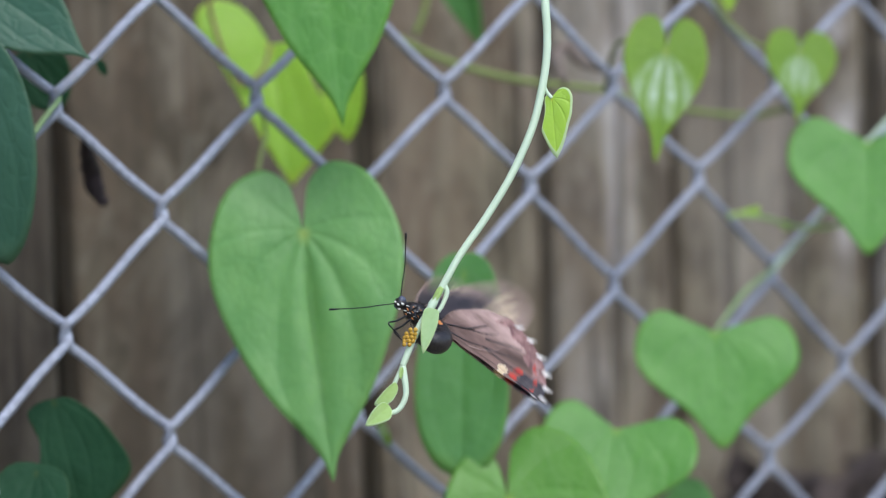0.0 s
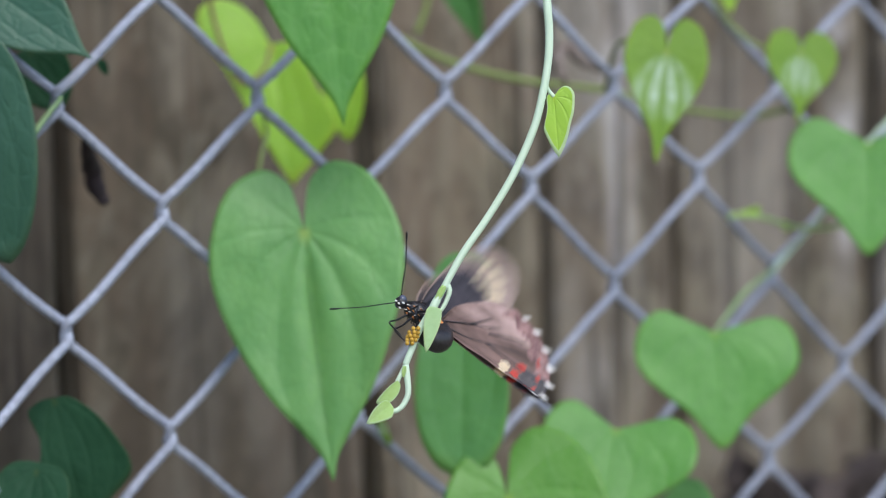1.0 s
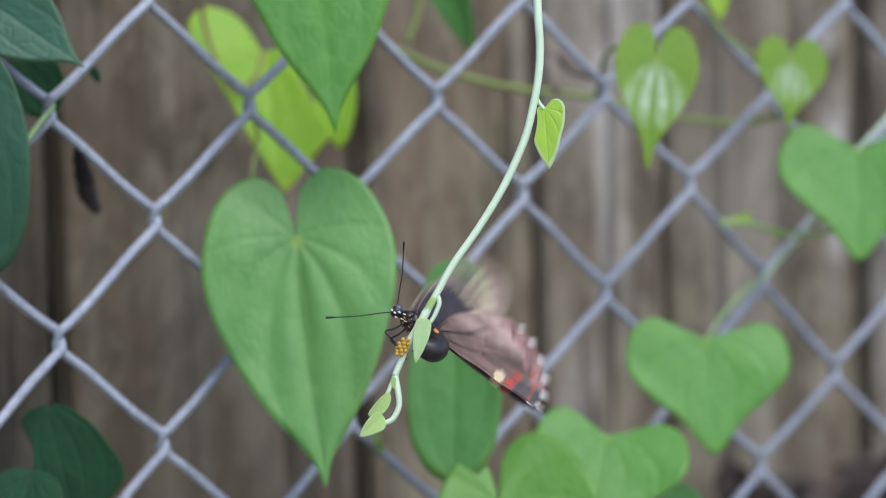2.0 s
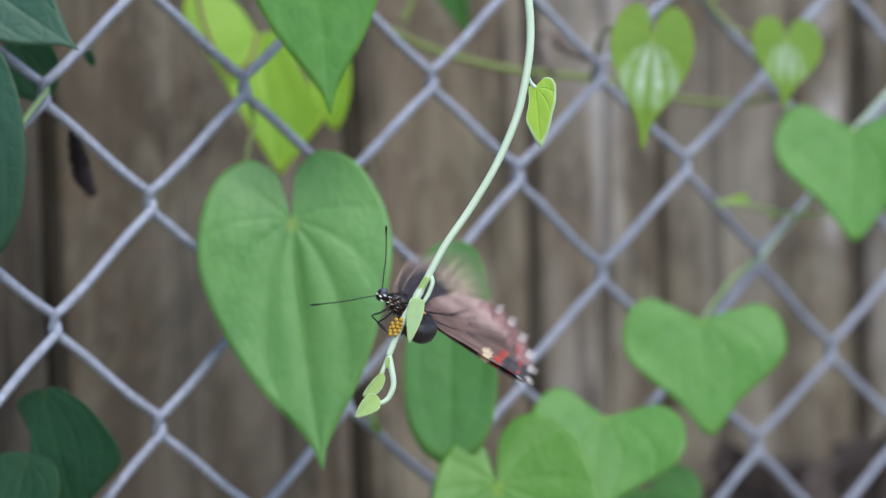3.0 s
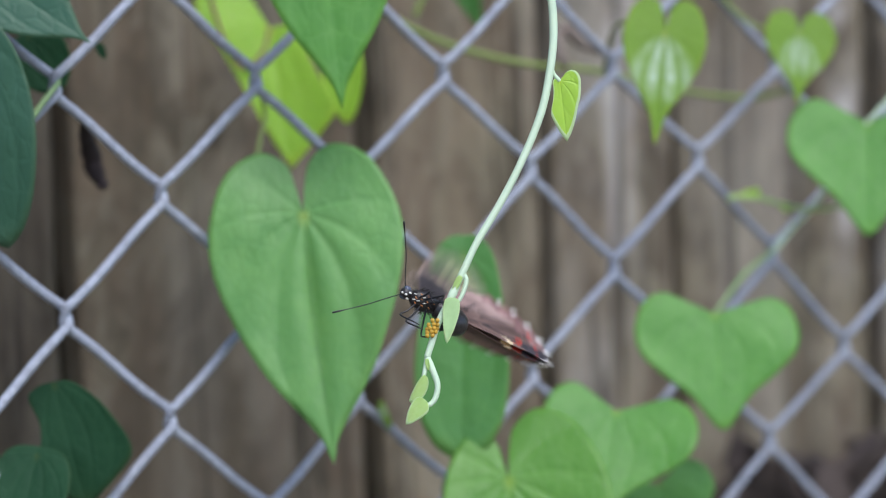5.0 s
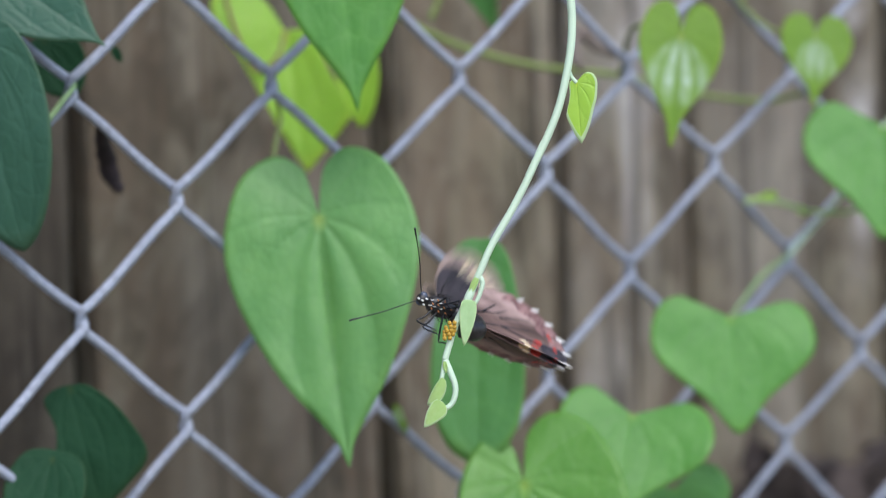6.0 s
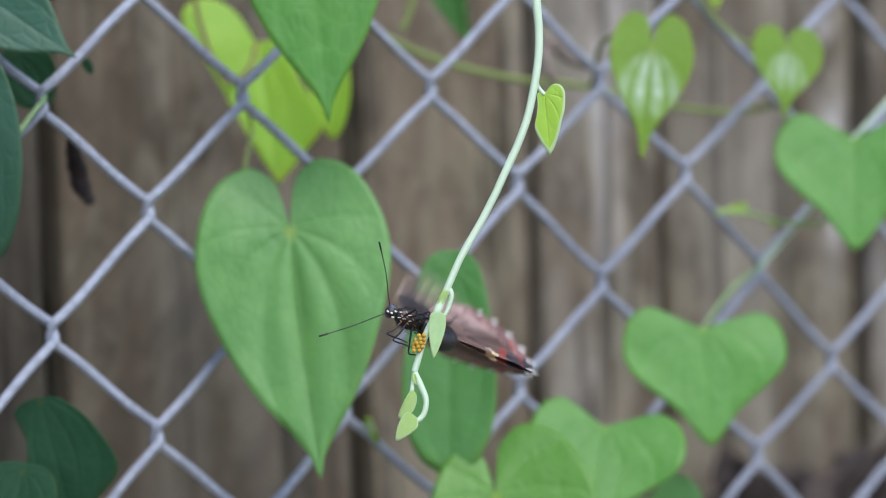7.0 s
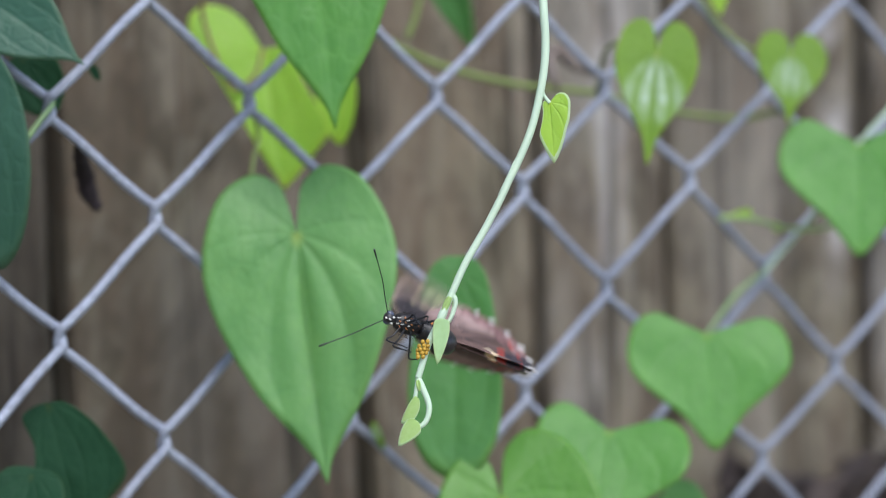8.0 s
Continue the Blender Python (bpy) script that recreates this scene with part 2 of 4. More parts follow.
    hsv = m.node("ShaderNodeHueSaturation")
    m.link(tone, hsv.inputs["Value"])
    m.link(base, hsv.inputs["Color"])
    m.colour(m.mix(1.0, hsv.outputs["Color"], m.mix(shade.outputs[2], (0.98, 1.0, 1.02), (1.0, 0.99, 0.88)), "MULTIPLY"))
    m.bump(m.math("ADD", fine, m.math("MULTIPLY", broad, 0.6)), 0.6, 0.003)
    return m.m


def ground_material():
    m = Mat("dry_soil_and_grass", 0.95, spec=0.1)
    grass = m.mix(m.noise(60, 6), (0.07, 0.10, 0.035), (0.16, 0.19, 0.08))
    soil = m.mix(m.noise(25, 6, 0.7), (0.24, 0.20, 0.155), (0.40, 0.345, 0.275))
    m.colour(m.mix(m.ramp(m.noise(2.2, 7, 0.65), [(0.40, (0, 0, 0)), (0.52, (1, 1, 1))]), grass, soil))
    m.bump(m.noise(150, 5), 0.6, 0.02)
    return m.m


def simple(name, a, b, scale=400, rough=0.5, spec=0.4, bump=0.2, share=0.0, stretch=(1, 1, 1)):
    m = Mat(name, rough, spec=spec)
    c = m.mix(m.ramp(m.noise(scale, 4, stretch=stretch), [(0.32, (0, 0, 0)), (0.66, (1, 1, 1))]), a, b)
    m.colour(c)
    m.bump(m.noise(scale * 3, 3), bump, 0.0003)
    if share:
        m.translucent(c, share)
    return m.m


WIRE, PLANK, GROUND = wire_material(), plank_material(), ground_material()
BODY_BLACK = simple("black_velvet", (0.006, 0.005, 0.006), (0.030, 0.025, 0.025), 1400, 0.36, 0.5)
CHITIN = simple("black_chitin", (0.006, 0.006, 0.008), (0.014, 0.014, 0.018), 900, 0.3)
EYE = simple("grey_black_eye", (0.06, 0.07, 0.105), (0.08, 0.09, 0.13), 3000, 0.2, 0.6)
ORANGE = simple("orange_scales", (0.62, 0.20, 0.05), (0.75, 0.30, 0.09), 2000)
WHITE_DOT = simple("white_scales", (0.66, 0.64, 0.58), (0.80, 0.78, 0.72), 2000)
LEAF_TENDER = simple("leaf_tender_green", (0.47, 0.67, 0.32), (0.56, 0.75, 0.41), 250, 0.45, 0.35, 0.2, 0.35)
LEAF_BUD = simple("leaf_bud_green", (0.46, 0.65, 0.20), (0.55, 0.72, 0.30), 250, 0.45, 0.35, 0.2, 0.35)
LEAF_RIM = simple("leaf_pale_rim", (0.55, 0.72, 0.34), (0.64, 0.78, 0.46), 250, 0.5, 0.3, 0.2, 0.35)
EGG = simple("ochre_egg", (0.40, 0.225, 0.02), (0.54, 0.33, 0.045), 1500, 0.45, bump=0.4)


def hindwing_material():
    """Rose-brown scales that grade to dark umber at the inner margin, streaked along the veins."""
    m = Mat("wing_rose_brown", 0.62, spec=0.2)
    streak = m.ramp(m.noise(170, 4, stretch=(0.28, 1, 1)), [(0.32, (0, 0, 0)), (0.66, (1, 1, 1))])
    rose = m.mix(streak, (0.19, 0.125, 0.11), (0.56, 0.39, 0.35))
    umber = m.mix(streak, (0.060, 0.038, 0.031), (0.21, 0.132, 0.112))
    sep = m.node("ShaderNodeSeparateXYZ")
    m.link(m.coords((1000, 1000, 1000)), sep.inputs[0])
    reach = m.math("ADD", m.math("ABSOLUTE", sep.outputs["Y"]), m.math("MULTIPLY", sep.outputs["X"], 0.15))
    reach = m.math("ADD", reach, m.math("MULTIPLY", m.math("SUBTRACT", m.noise(260, 4, stretch=(0.3, 1, 1)), 0.5), 7.0))
    c = m.mix(m.ramp(m.math("MULTIPLY", m.math("ADD", reach, -4.6), 0.1), [(0.12, (0, 0, 0)), (0.62, (1, 1, 1))]), umber, rose)
    m.colour(c)
    m.bump(m.noise(510, 3), 0.3, 0.0003)
    return m.translucent(c, 0.05).m


WING_BROWN = hindwing_material()
WING_DARK = simple("wing_black", (0.020, 0.017, 0.021), (0.062, 0.050, 0.055), 350, 0.5, 0.4, 0.3, 0.1)
WING_TAN = simple("wing_tan", (0.34, 0.24, 0.205), (0.50, 0.375, 0.32), 350, 0.55, 0.3, 0.3, 0.3)
WING_CREAM = simple("wing_cream", (0.74, 0.61, 0.41), (0.84, 0.72, 0.53), 700, 0.6, 0.3, 0.2, 0.45)
WING_RED = simple("wing_red", (0.42, 0.035, 0.03), (0.56, 0.075, 0.05), 700, 0.6, 0.3, 0.2, 0.2)
WING_DUSK = simple("wing_dusky_maroon", (0.095, 0.042, 0.042), (0.35, 0.20, 0.185), 420, 0.6, 0.3, 0.3, 0.12)
WING_WHITE = simple("wing_white", (0.74, 0.70, 0.66), (0.84, 0.80, 0.76), 700, 0.6, 0.3, 0.2, 0.3)
DEAD = simple("dead_leaf_brown", (0.012, 0.009, 0.011), (0.03, 0.02, 0.023), 120, 0.8)
DEAD_BROWN = simple("dry_leaf_brown", (0.016, 0.012, 0.012), (0.085, 0.064, 0.056), 70, 0.85)
DEAD_PALE = simple("dry_leaf_grey", (0.16, 0.12, 0.10), (0.30, 0.25, 0.22), 120, 0.85)


# ---------------------------------------------------------------- builders
def mesh_object(name, bm, material, parent=None, label="", smooth=True):
    me = bpy.data.meshes.new(name)
    bm.to_mesh(me)
    bm.free()
    for mt in material if isinstance(material, (list, tuple)) else [material]:
        me.materials.append(mt)
    if smooth:
        me.polygons.foreach_set("use_smooth", [True] * len(me.polygons))
    ob = new(name, me)
    ob.parent = parent
    if label:
        tagged(ob, label)
    return ob


def part(name, bm, material, parent, label=""):
    return mesh_object(name, bm, material, parent, label)


def spline(points, per=6):
    """Catmull-Rom points through the given ones."""
    p = [Vector(q) for q in points]
    p = [2 * p[0] - p[1]] + p + [2 * p[-1] - p[-2]]
    out = []
    for k in range(1, len(p) - 2):
        a, b, c, d = p[k - 1:k + 3]
        for j in range(per):
            t = j / per
            out.append(0.5 * (2 * b + (c - a) * t + (2 * a - 5 * b + 4 * c - d) * t * t + (3 * b - a - 3 * c + d) * t ** 3))
    return out + [p[-2]]


def tube(points, radius, sides=8, bm=None, material=0):
    """A round rod along the points; radius is a number or a function of 0..1 along it."""
    bm = bm or bmesh.new()
    n = len(points)
    rings, side = [], None
    for k, p in enumerate(points):
        t = (points[min(k + 1, n - 1)] - points[max(k - 1, 0)]).normalized()
        if side is None:
            side = t.orthogonal().normalized()
        side = (side - t * side.dot(t)).normalized()
        up = t.cross(side)
        r = radius(k / (n - 1)) if callable(radius) else radius
        rings.append([bm.verts.new(p + r * (math.cos(a) * side + math.sin(a) * up)) for a in (2 * math.pi * s / sides for s in range(sides))])
    for r0, r1 in zip(rings, rings[1:]):
        for s in range(sides):
            bm.faces.new((r0[s], r0[(s + 1) % sides], r1[(s + 1) % sides], r1[s])).material_index = material
    bm.faces.new(rings[0][::-1]).material_index = material
    bm.faces.new(rings[-1]).material_index = material
    return bm


def ball(bm, centre, size, turn=(0, 0, 0), u=12, v=8):
    """An ellipsoid in bm."""
    m = Matrix.LocRotScale(Vector(centre), Euler([radians(a) for a in turn]), Vector(size))
    bmesh.ops.create_uvsphere(bm, u_segments=u, v_segments=v, radius=1.0, matrix=m)
    return bm


HEART = [(0.0, 0.0), (0.05, -0.12), (0.13, -0.215), (0.38, -0.275), (0.72, -0.205), (0.94, -0.03), (1.0, 0.15), (0.87, 0.37), (0.58, 0.62),
         (0.24, 0.81), (0.082, 0.905), (0.035, 0.96), (0.0, 1.0)]
BROAD = [(0.0, 0.0), (0.20, -0.03), (0.40, -0.13), (0.64, -0.19), (0.88, -0.10), (1.0, 0.12), (0.95, 0.34), (0.67, 0.54), (0.39, 0.70), (0.24, 0.83), (0.13, 0.93), (0.055, 0.985), (0.0, 1.0)]
BROAD_LOW = [(0.0, 0.0), (0.20, -0.01), (0.42, -0.06), (0.68, -0.12), (0.9, -0.04), (1.0, 0.16), (0.95, 0.36), (0.7, 0.54), (0.40, 0.70), (0.24, 0.83), (0.13, 0.93), (0.055, 0.985), (0.0, 1.0)]
OVAL = [(0.0, 0.0), (0.12, -0.06), (0.42, -0.09), (0.75, -0.01), (0.95, 0.17), (1.0, 0.36), (0.9, 0.56), (0.68, 0.75), (0.38, 0.90),
        (0.15, 0.975), (0.0, 1.0)]
ROUND = [(0.0, -0.08), (0.3, -0.075), (0.66, -0.02), (0.92, 0.14), (1.0, 0.36), (0.9, 0.58), (0.66, 0.78), (0.36, 0.92), (0.13, 0.98), (0.0, 1.0)]
KITE = [(0.0, -0.04), (0.5, -0.01), (0.95, 0.14), (1.0, 0.3), (0.72, 0.6), (0.3, 0.9), (0.0, 1.0)]
DRIP = [(0.0, 0.0), (0.06, -0.15), (0.2, -0.28), (0.48, -0.32), (0.8, -0.23), (0.96, -0.05), (1.0, 0.1), (0.9, 0.28), (0.67, 0.46), (0.38, 0.63), (0.17, 0.77), (0.1, 0.88), (0.055, 0.95), (0.0, 1.0)]
BUD_BACK = [(0.0, -0.02), (0.5, 0.04), (0.9, 0.28), (1.0, 0.6), (0.72, 0.9), (0.3, 0.99), (0.0, 1.0)]
BUD_FRONT = [(0.0, -0.02), (0.15, 0.06), (0.3, 0.35), (0.26, 0.75), (0.12, 0.96), (0.0, 1.0)]
BUD_END = [(0.0, -0.04), (0.5, 0.0), (0.72, 0.16), (0.62, 0.5), (0.3, 0.82), (0.0, 1.0)]
FOLDED = [(0.0, -0.05), (0.35, -0.05), (0.75, -0.02), (0.95, 0.06), (1.0, 0.3), (0.7, 0.62), (0.3, 0.89), (0.0, 1.0)]
SLIM = [(0.0, 0.0), (0.03, -0.1), (0.09, -0.17), (0.22, -0.205), (0.4, -0.175), (0.56, -0.09), (0.66, 0.03), (0.68, 0.15), (0.62, 0.37), (0.44, 0.62), (0.22, 0.81), (0.08, 0.91), (0.0, 1.0)]
NARROW = [(0.0, 0.0), (0.06, -0.10), (0.2, -0.17), (0.5, -0.19), (0.84, -0.1), (1.0, 0.05), (0.9, 0.3), (0.74, 0.5), (0.52, 0.68),
          (0.3, 0.84), (0.12, 0.95), (0.0, 1.0)]


def blade(length, width, outline, fold=0.12, droop=0.1, quilt=0.007, wave=0.02, seed=0, rings=14, lean=0.0, rib=0.19, other=None, rim=False, lobes=0.12):
    """A heart-shaped leaf blade: stalk at the origin, tip along +Y, upper face +Z."""
    rng = random.Random(seed)
    phase = rng.uniform(0, 6.28)
    halves = [spline([(x * width / 2, y * length, 0) for x, y in o], 5) for o in (outline, other or outline)]
    bm = bmesh.new()
    uv, border = bm.loops.layers.uv.new("UVMap"), bm.loops.layers.uv.new("Edge")
    tip = Vector((0, length, 0))

    def vein_angle(p):
        a, b = Vector((-p.x, -p.y, 0)), tip - p
        if a.length < 1e-7 or b.length < 1e-7:
            return 0.0
        return math.copysign(1 - a.angle(b) / math.pi, p.x)

    def lift(p):
        x, s = p.x / (width / 2), p.y / length
        al = abs(vein_angle(p))
        z = fold * width / 2 * abs(x) ** 1.3
        z -= droop * length * max(0.0, s) ** 2 * 1.0 + droop * 0.5 * length * max(0.0, -s) * 2
        rut = abs((al / rib + 0.5) % 1 - 0.5)
        z -= quilt * width * math.exp(-(rut / 0.27) ** 2) * min(1.0, 1.5 * math.hypot(x, 2 * s)) * (1 - max(0.0, s) ** 2) * max(lobes, 1 - 1.7 * al)
        z += wave * width * math.sin(5 * s + phase + 2.5 * x) * abs(x)
        return Vector((p.x + lean * length * s * s, p.y, z))

    centre = Vector((0, 0.004 * length, 0))
    for sign, half in zip((1, -1), halves):
        rows = []
        for q in half:
            e = Vector((q.x * sign, q.y, 0))
            rows.append([centre.lerp(e, (k / rings) ** 0.85) for k in range(1, rings + 1)])
        vs = [[bm.verts.new(lift(p)) for p in r] for r in rows]
        c = bm.verts.new(lift(centre))

        def face(verts, flat, out, slot=0):
            if sign < 0:
                verts, flat, out = verts[::-1], flat[::-1], out[::-1]
            f = bm.faces.new(verts)
            f.material_index = slot
            for lp, p, q in zip(f.loops, flat, out):
                lp[border].uv = ((q / rings) ** 0.85, 0)
                ang = abs(vein_angle(p)) if p.length > 0.003 * length else 0.1
                lp[uv].uv = (ang * 0.19 / rib, p.y / length)
        for k in range(len(rows) - 1):
            face([c, vs[k][0], vs[k + 1][0]], [centre, rows[k][0], rows[k + 1][0]], [0, 1, 1])
            for j in range(rings - 1):
                face([vs[k][j], vs[k][j + 1], vs[k + 1][j + 1], vs[k + 1][j]],
                     [rows[k][j], rows[k][j + 1], rows[k + 1][j + 1], rows[k + 1][j]], [j + 1, j + 2, j + 2, j + 1], 1 if rim and j == rings - 2 else 0)
    bmesh.ops.remove_doubles(bm, verts=bm.verts, dist=length * 1e-4)
    bmesh.ops.recalc_face_normals(bm, faces=bm.faces)
    if sum((f.normal.z for f in bm.faces)) < 0:
        bmesh.ops.reverse_faces(bm, faces=bm.faces)
    return bm


TOWARDS = Vector((-0.556, -0.826, 0.097))


def leaf(base, tip, width, material, label, outline=HEART, turn=0.0, nod=0.0, seed=0, name="leaf", stalk=(), stalk_material=None, face=TOWARDS, **shape):
    """A leaf thing: Empty at its stalk end, with blade and, where given, the stalk (points from the blade backwards)."""
    base, tip = Vector(base), Vector(tip)
    y = (tip - base).normalized()
    z = (face - y * face.dot(y)).normalized()
    x = y.cross(z)
    m = Matrix((x, y, z)).transposed().to_4x4()
    ob = new(name)
    ob.matrix_basis = Matrix.Translation(base) @ m @ pose(0, 0, 0, nod, turn, 0)
    tagged(ob, label, "leaf", "heart-shaped vine leaves")
    length = (tip - base).length
    b = part("blade", blade(length, width, outline, seed=seed, **shape), material, ob)
    so = b.modifiers.new("thickness", "SOLIDIFY")
    so.thickness, so.offset = 0.00035, 0
    mid = tube([Vector((shape.get("lean", 0) * length * s * s, s * length, -0.0004 - shape.get("droop", 0.1) * length * s * s)) for s in (k / 14 for k in range(14))],
               lambda s: 0.00045 * (1.1 - s), 6)
    border = mid.loops.layers.uv.new("Edge")
    for f in mid.faces:
        for lp in f.loops:
            lp[border].uv = (0.5, 0)
    part("midrib", mid, material, ob)
    if stalk:
        inv = ob.matrix_basis.inverted()
        part("stalk", tube([inv @ p for p in spline([base, *stalk], 6)], lambda s: 0.0007 + 0.0002 * s, 8), stalk_material or STEM_GREEN, ob)
    return ob


# ---------------------------------------------------------------- ground and the two fences
def ground():
    bm = bmesh.new()
    r = random.Random(4)
    ring = [0, 0.6, 1.2, 2, 3.5, 6, 12, 30, 100, 400]
    grid = sorted({-v for v in ring} | set(ring))
    vs = {(i, j): bm.verts.new((x, y, -0.012 * r.random() if abs(x) + abs(y) < 30 else -0.02)) for i, x in enumerate(grid) for j, y in enumerate(grid)}
    for i in range(len(grid) - 1):
        for j in range(len(grid) - 1):
            bm.faces.new((vs[i, j], vs[i + 1, j], vs[i + 1, j + 1], vs[i, j + 1]))
    tagged(mesh_object("ground", bm, GROUND), "pale dry soil with patches of short grass", "ground", kind="structure")


# boards in view: left edge, gap to the next one, tone (low at the left, where it paints in shade), bleaching, warmth,
# silvery streak (as a share of 15 cm)
SEEN = [(-0.1938, 0.006, 0.75, 0.10, 0.3, 0.0), (-0.0611, 0.013, 0.52, 0.12, 0.25, 0.0), (0.0688, 0.011, 0.94, 0.10, 0.65, 0.0), (0.2033, 0.007, 1.28, 0.10, 0.7, 0.0), (0.2912, 0.005, 1.22, 0.4, 0.35, 0.26),
        (0.3598, 0.009, 1.12, 0.25, 0.6, 0.634), (0.4796, 0.006, 1.1, 0.5, 0.35, 0.0)]


def plank(parent, w, h, d, r):
    """A dog-eared board with its front at y = 0 and slightly uneven, worn long edges."""
    bm = bmesh.new()
    n = 36
    loops = []
    ph = [r.uniform(0, 6.28) for _ in range(4)]
    for k in range(n + 1):
        z = (h - 0.03) * k / n
        wl, wr = 0.0007 * math.sin(z * 23 + ph[0]) + 0.0004 * math.sin(z * 71 + ph[1]), 0.0007 * math.sin(z * 19 + ph[2]) + 0.0004 * math.sin(z * 83 + ph[3])
        loops.append((wl, w + wr, z))
    loops.append((0.03, w - 0.03, h))
    e = 0.0026
    rings = []
    for x0, x1, z in loops:
        rings.append([bm.verts.new(p) for p in ((x0, e, z), (x0 + e * 0.35, e * 0.3, z), (x0 + e, 0, z), (x1 - e, 0, z), (x1 - e * 0.35, e * 0.3, z), (x1, e, z), (x1, d, z), (x0, d, z))])
    for r0, r1 in zip(rings, rings[1:]):
        for q in range(8):
            bm.faces.new((r0[q], r0[(q + 1) % 8], r1[(q + 1) % 8], r1[q]))
    bm.faces.new(rings[0][::-1])
    bm.faces.new(rings[-1])
    bmesh.ops.recalc_face_normals(bm, faces=bm.faces)
    return mesh_object("plank", bm, PLANK, parent, smooth=False)


def wooden_fence():
    fence = tagged(new("wooden_fence"), "weathered grey-brown board fence behind the wire mesh", "fence", kind="structure")
    fence.location = (0, 0.14, 0)
    r = random.Random(11)
    first, last = SEEN[0][0], 0.6114
    boards = [(first - 0.137 * k, 0.006, 1.0, 0.5, 0.5, 0.0) for k in range(13, 0, -1)] + SEEN + [(last + 0.137 * k, 0.006, 1.0, 0.5, 0.4, 0.0) for k in range(13)]
    edges = [q[0] for q in boards] + [boards[-1][0] + 0.137]
    for k, (x0, gap, board_tone, bleach, warm, streak) in enumerate(boards):
        ob = plank(fence, edges[k + 1] - x0 - gap, 1.78 + r.uniform(-0.02, 0.02), 0.017, r)
        ob.location = (x0 + 0.5 * gap, r.uniform(-0.003, 0.003), r.uniform(-0.01, 0.0))
        ob.color = (board_tone, bleach, warm, streak)
        ob.rotation_euler = (0, radians(r.uniform(-0.15, 0.15)), radians(r.uniform(-0.8, 0.8)))
    # boards on the far side of the rails close the gaps
    for x in edges[1:-1]:
        ob = plank(fence, 0.09, 1.76, 0.016, r)
        ob.location = (x - 0.045 + r.uniform(-0.01, 0.01), 0.06, 0.02)
        ob.color = (0.9, 0.2, 0.5, 0)
    for z in (0.3, 1.5):
        bm = bmesh.new()
        bmesh.ops.create_cube(bm, size=1.0, matrix=Matrix.LocRotScale((0.18, 0.0385, z), None, (3.6, 0.036, 0.089)))
        bmesh.ops.bevel(bm, geom=bm.edges[:], offset=0.003, segments=1, affect="EDGES")
        mesh_object("rail", bm, PLANK, fence, smooth=False)


STEP = 0.0359


BENT = {(0, 0): (0.1, 0.5), (1, -1): (-0.1, 0.1), (2, 0): (-0.1, -0.5), (4, 0): (0.4, -0.9), (5, -1): (-0.2, 0.8), (6, 0): (-0.9, 0.0), (7, -1): (1.2, 1.3), (6, -2): (-0.4, -0.6), (8, -2): (-0.1, 0.4), (9, -3): (-0.6, -1.6), (0, -2): (0.1, 0.1), (1, -3): (-0.1, -0.3), (8, -4): (0.1, 1.2)}  # millimetres by which single crossings are pushed out of line


def mesh_point(i, j):
    """Where a crossing of the wire mesh lies, with its slight sag."""
    a, b = max(-3, min(12, i)), max(-6, min(3, j))
    x = i + 0.0061 * a * b + 0.0047 * a * a + 0.0006 * b * b - 0.0092 * a
    z = j - 0.0015 * a * b - 0.0027 * a * a - 0.0013 * b * b + 0.0039 * a
    dx, dz = BENT.get((i, j), (0.0, 0.0))
    return Vector((x * STEP + dx / 1000, 0, z * STEP + dz / 1000 + 1.10))


def wire_fence():
    """Zigzag wires; at each crossing two of them hook into each other with a short upright knuckle."""
    fence = tagged(new("chain_link_fence"), "galvanised steel chain-link mesh with vines growing through it", "fence", kind="structure")
    top, bottom, h, lap, knuckle = 9, -29, 0.0018, 0.0004, 0.0027
    for k in range(-12, 26):
        pts = []
        for j in range(bottom, top):
            rising = (k + j) % 2 == 0
            a, b = (mesh_point(k, j), mesh_point(k + 1, j + 1)) if rising else (mesh_point(k + 1, j), mesh_point(k, j + 1))
            s = 1 if rising else -1
            depth = -h if rising else h
            low, high = a + Vector((-0.55 * lap * s, 0, knuckle)), b + Vector((0.55 * lap * s, 0, -knuckle))
            pts.append(a + Vector((-lap * s, 0, 0)))
            for f in (0.0, 0.06, 0.3, 0.7, 0.94, 1.0):
                q = low.lerp(high, f)
                q.y = depth * (1.0 if 0.1 < f < 0.9 else 0.95 if 0.01 < f < 0.99 else 0.7)
                q.x += s * 0.0006 * math.sin(math.pi * 2 * f)
                pts.append(q)
        part("wire", tube(spline(pts, 3), 0.00156, 8), WIRE, fence)


ground()
wooden_fence()
wire_fence()

# ---------------------------------------------------------------- leaves on the mesh
leaf((0.0727, -0.0253, 1.0561), (0.0633, -0.0529, 0.9808), 0.0626, LEAF_MID, "large mid-green heart-shaped leaf with arched veins before the mesh", HEART, turn=4, seed=1,
     fold=0.10, droop=0.05, quilt=0.034, lobes=0.08, rib=0.2, wave=0.03, stalk=[(0.0770, -0.0185, 1.0530), (0.0810, -0.0100, 1.0500), (0.0880, -0.0040, 1.0490)], stalk_material=STEM_OLIVE)
leaf((0.0752, -0.0381, 1.1609), (0.0700, -0.0560, 1.0909), 0.0514, LEAF_GRASS, "large mid-green leaf hanging tip-down before the mesh", HEART, turn=-6, seed=2,
     fold=0.05, droop=0.03, quilt=0.012, rib=0.2, stalk=[(0.080, -0.020, 1.171), (0.088, 0.0, 1.175)])
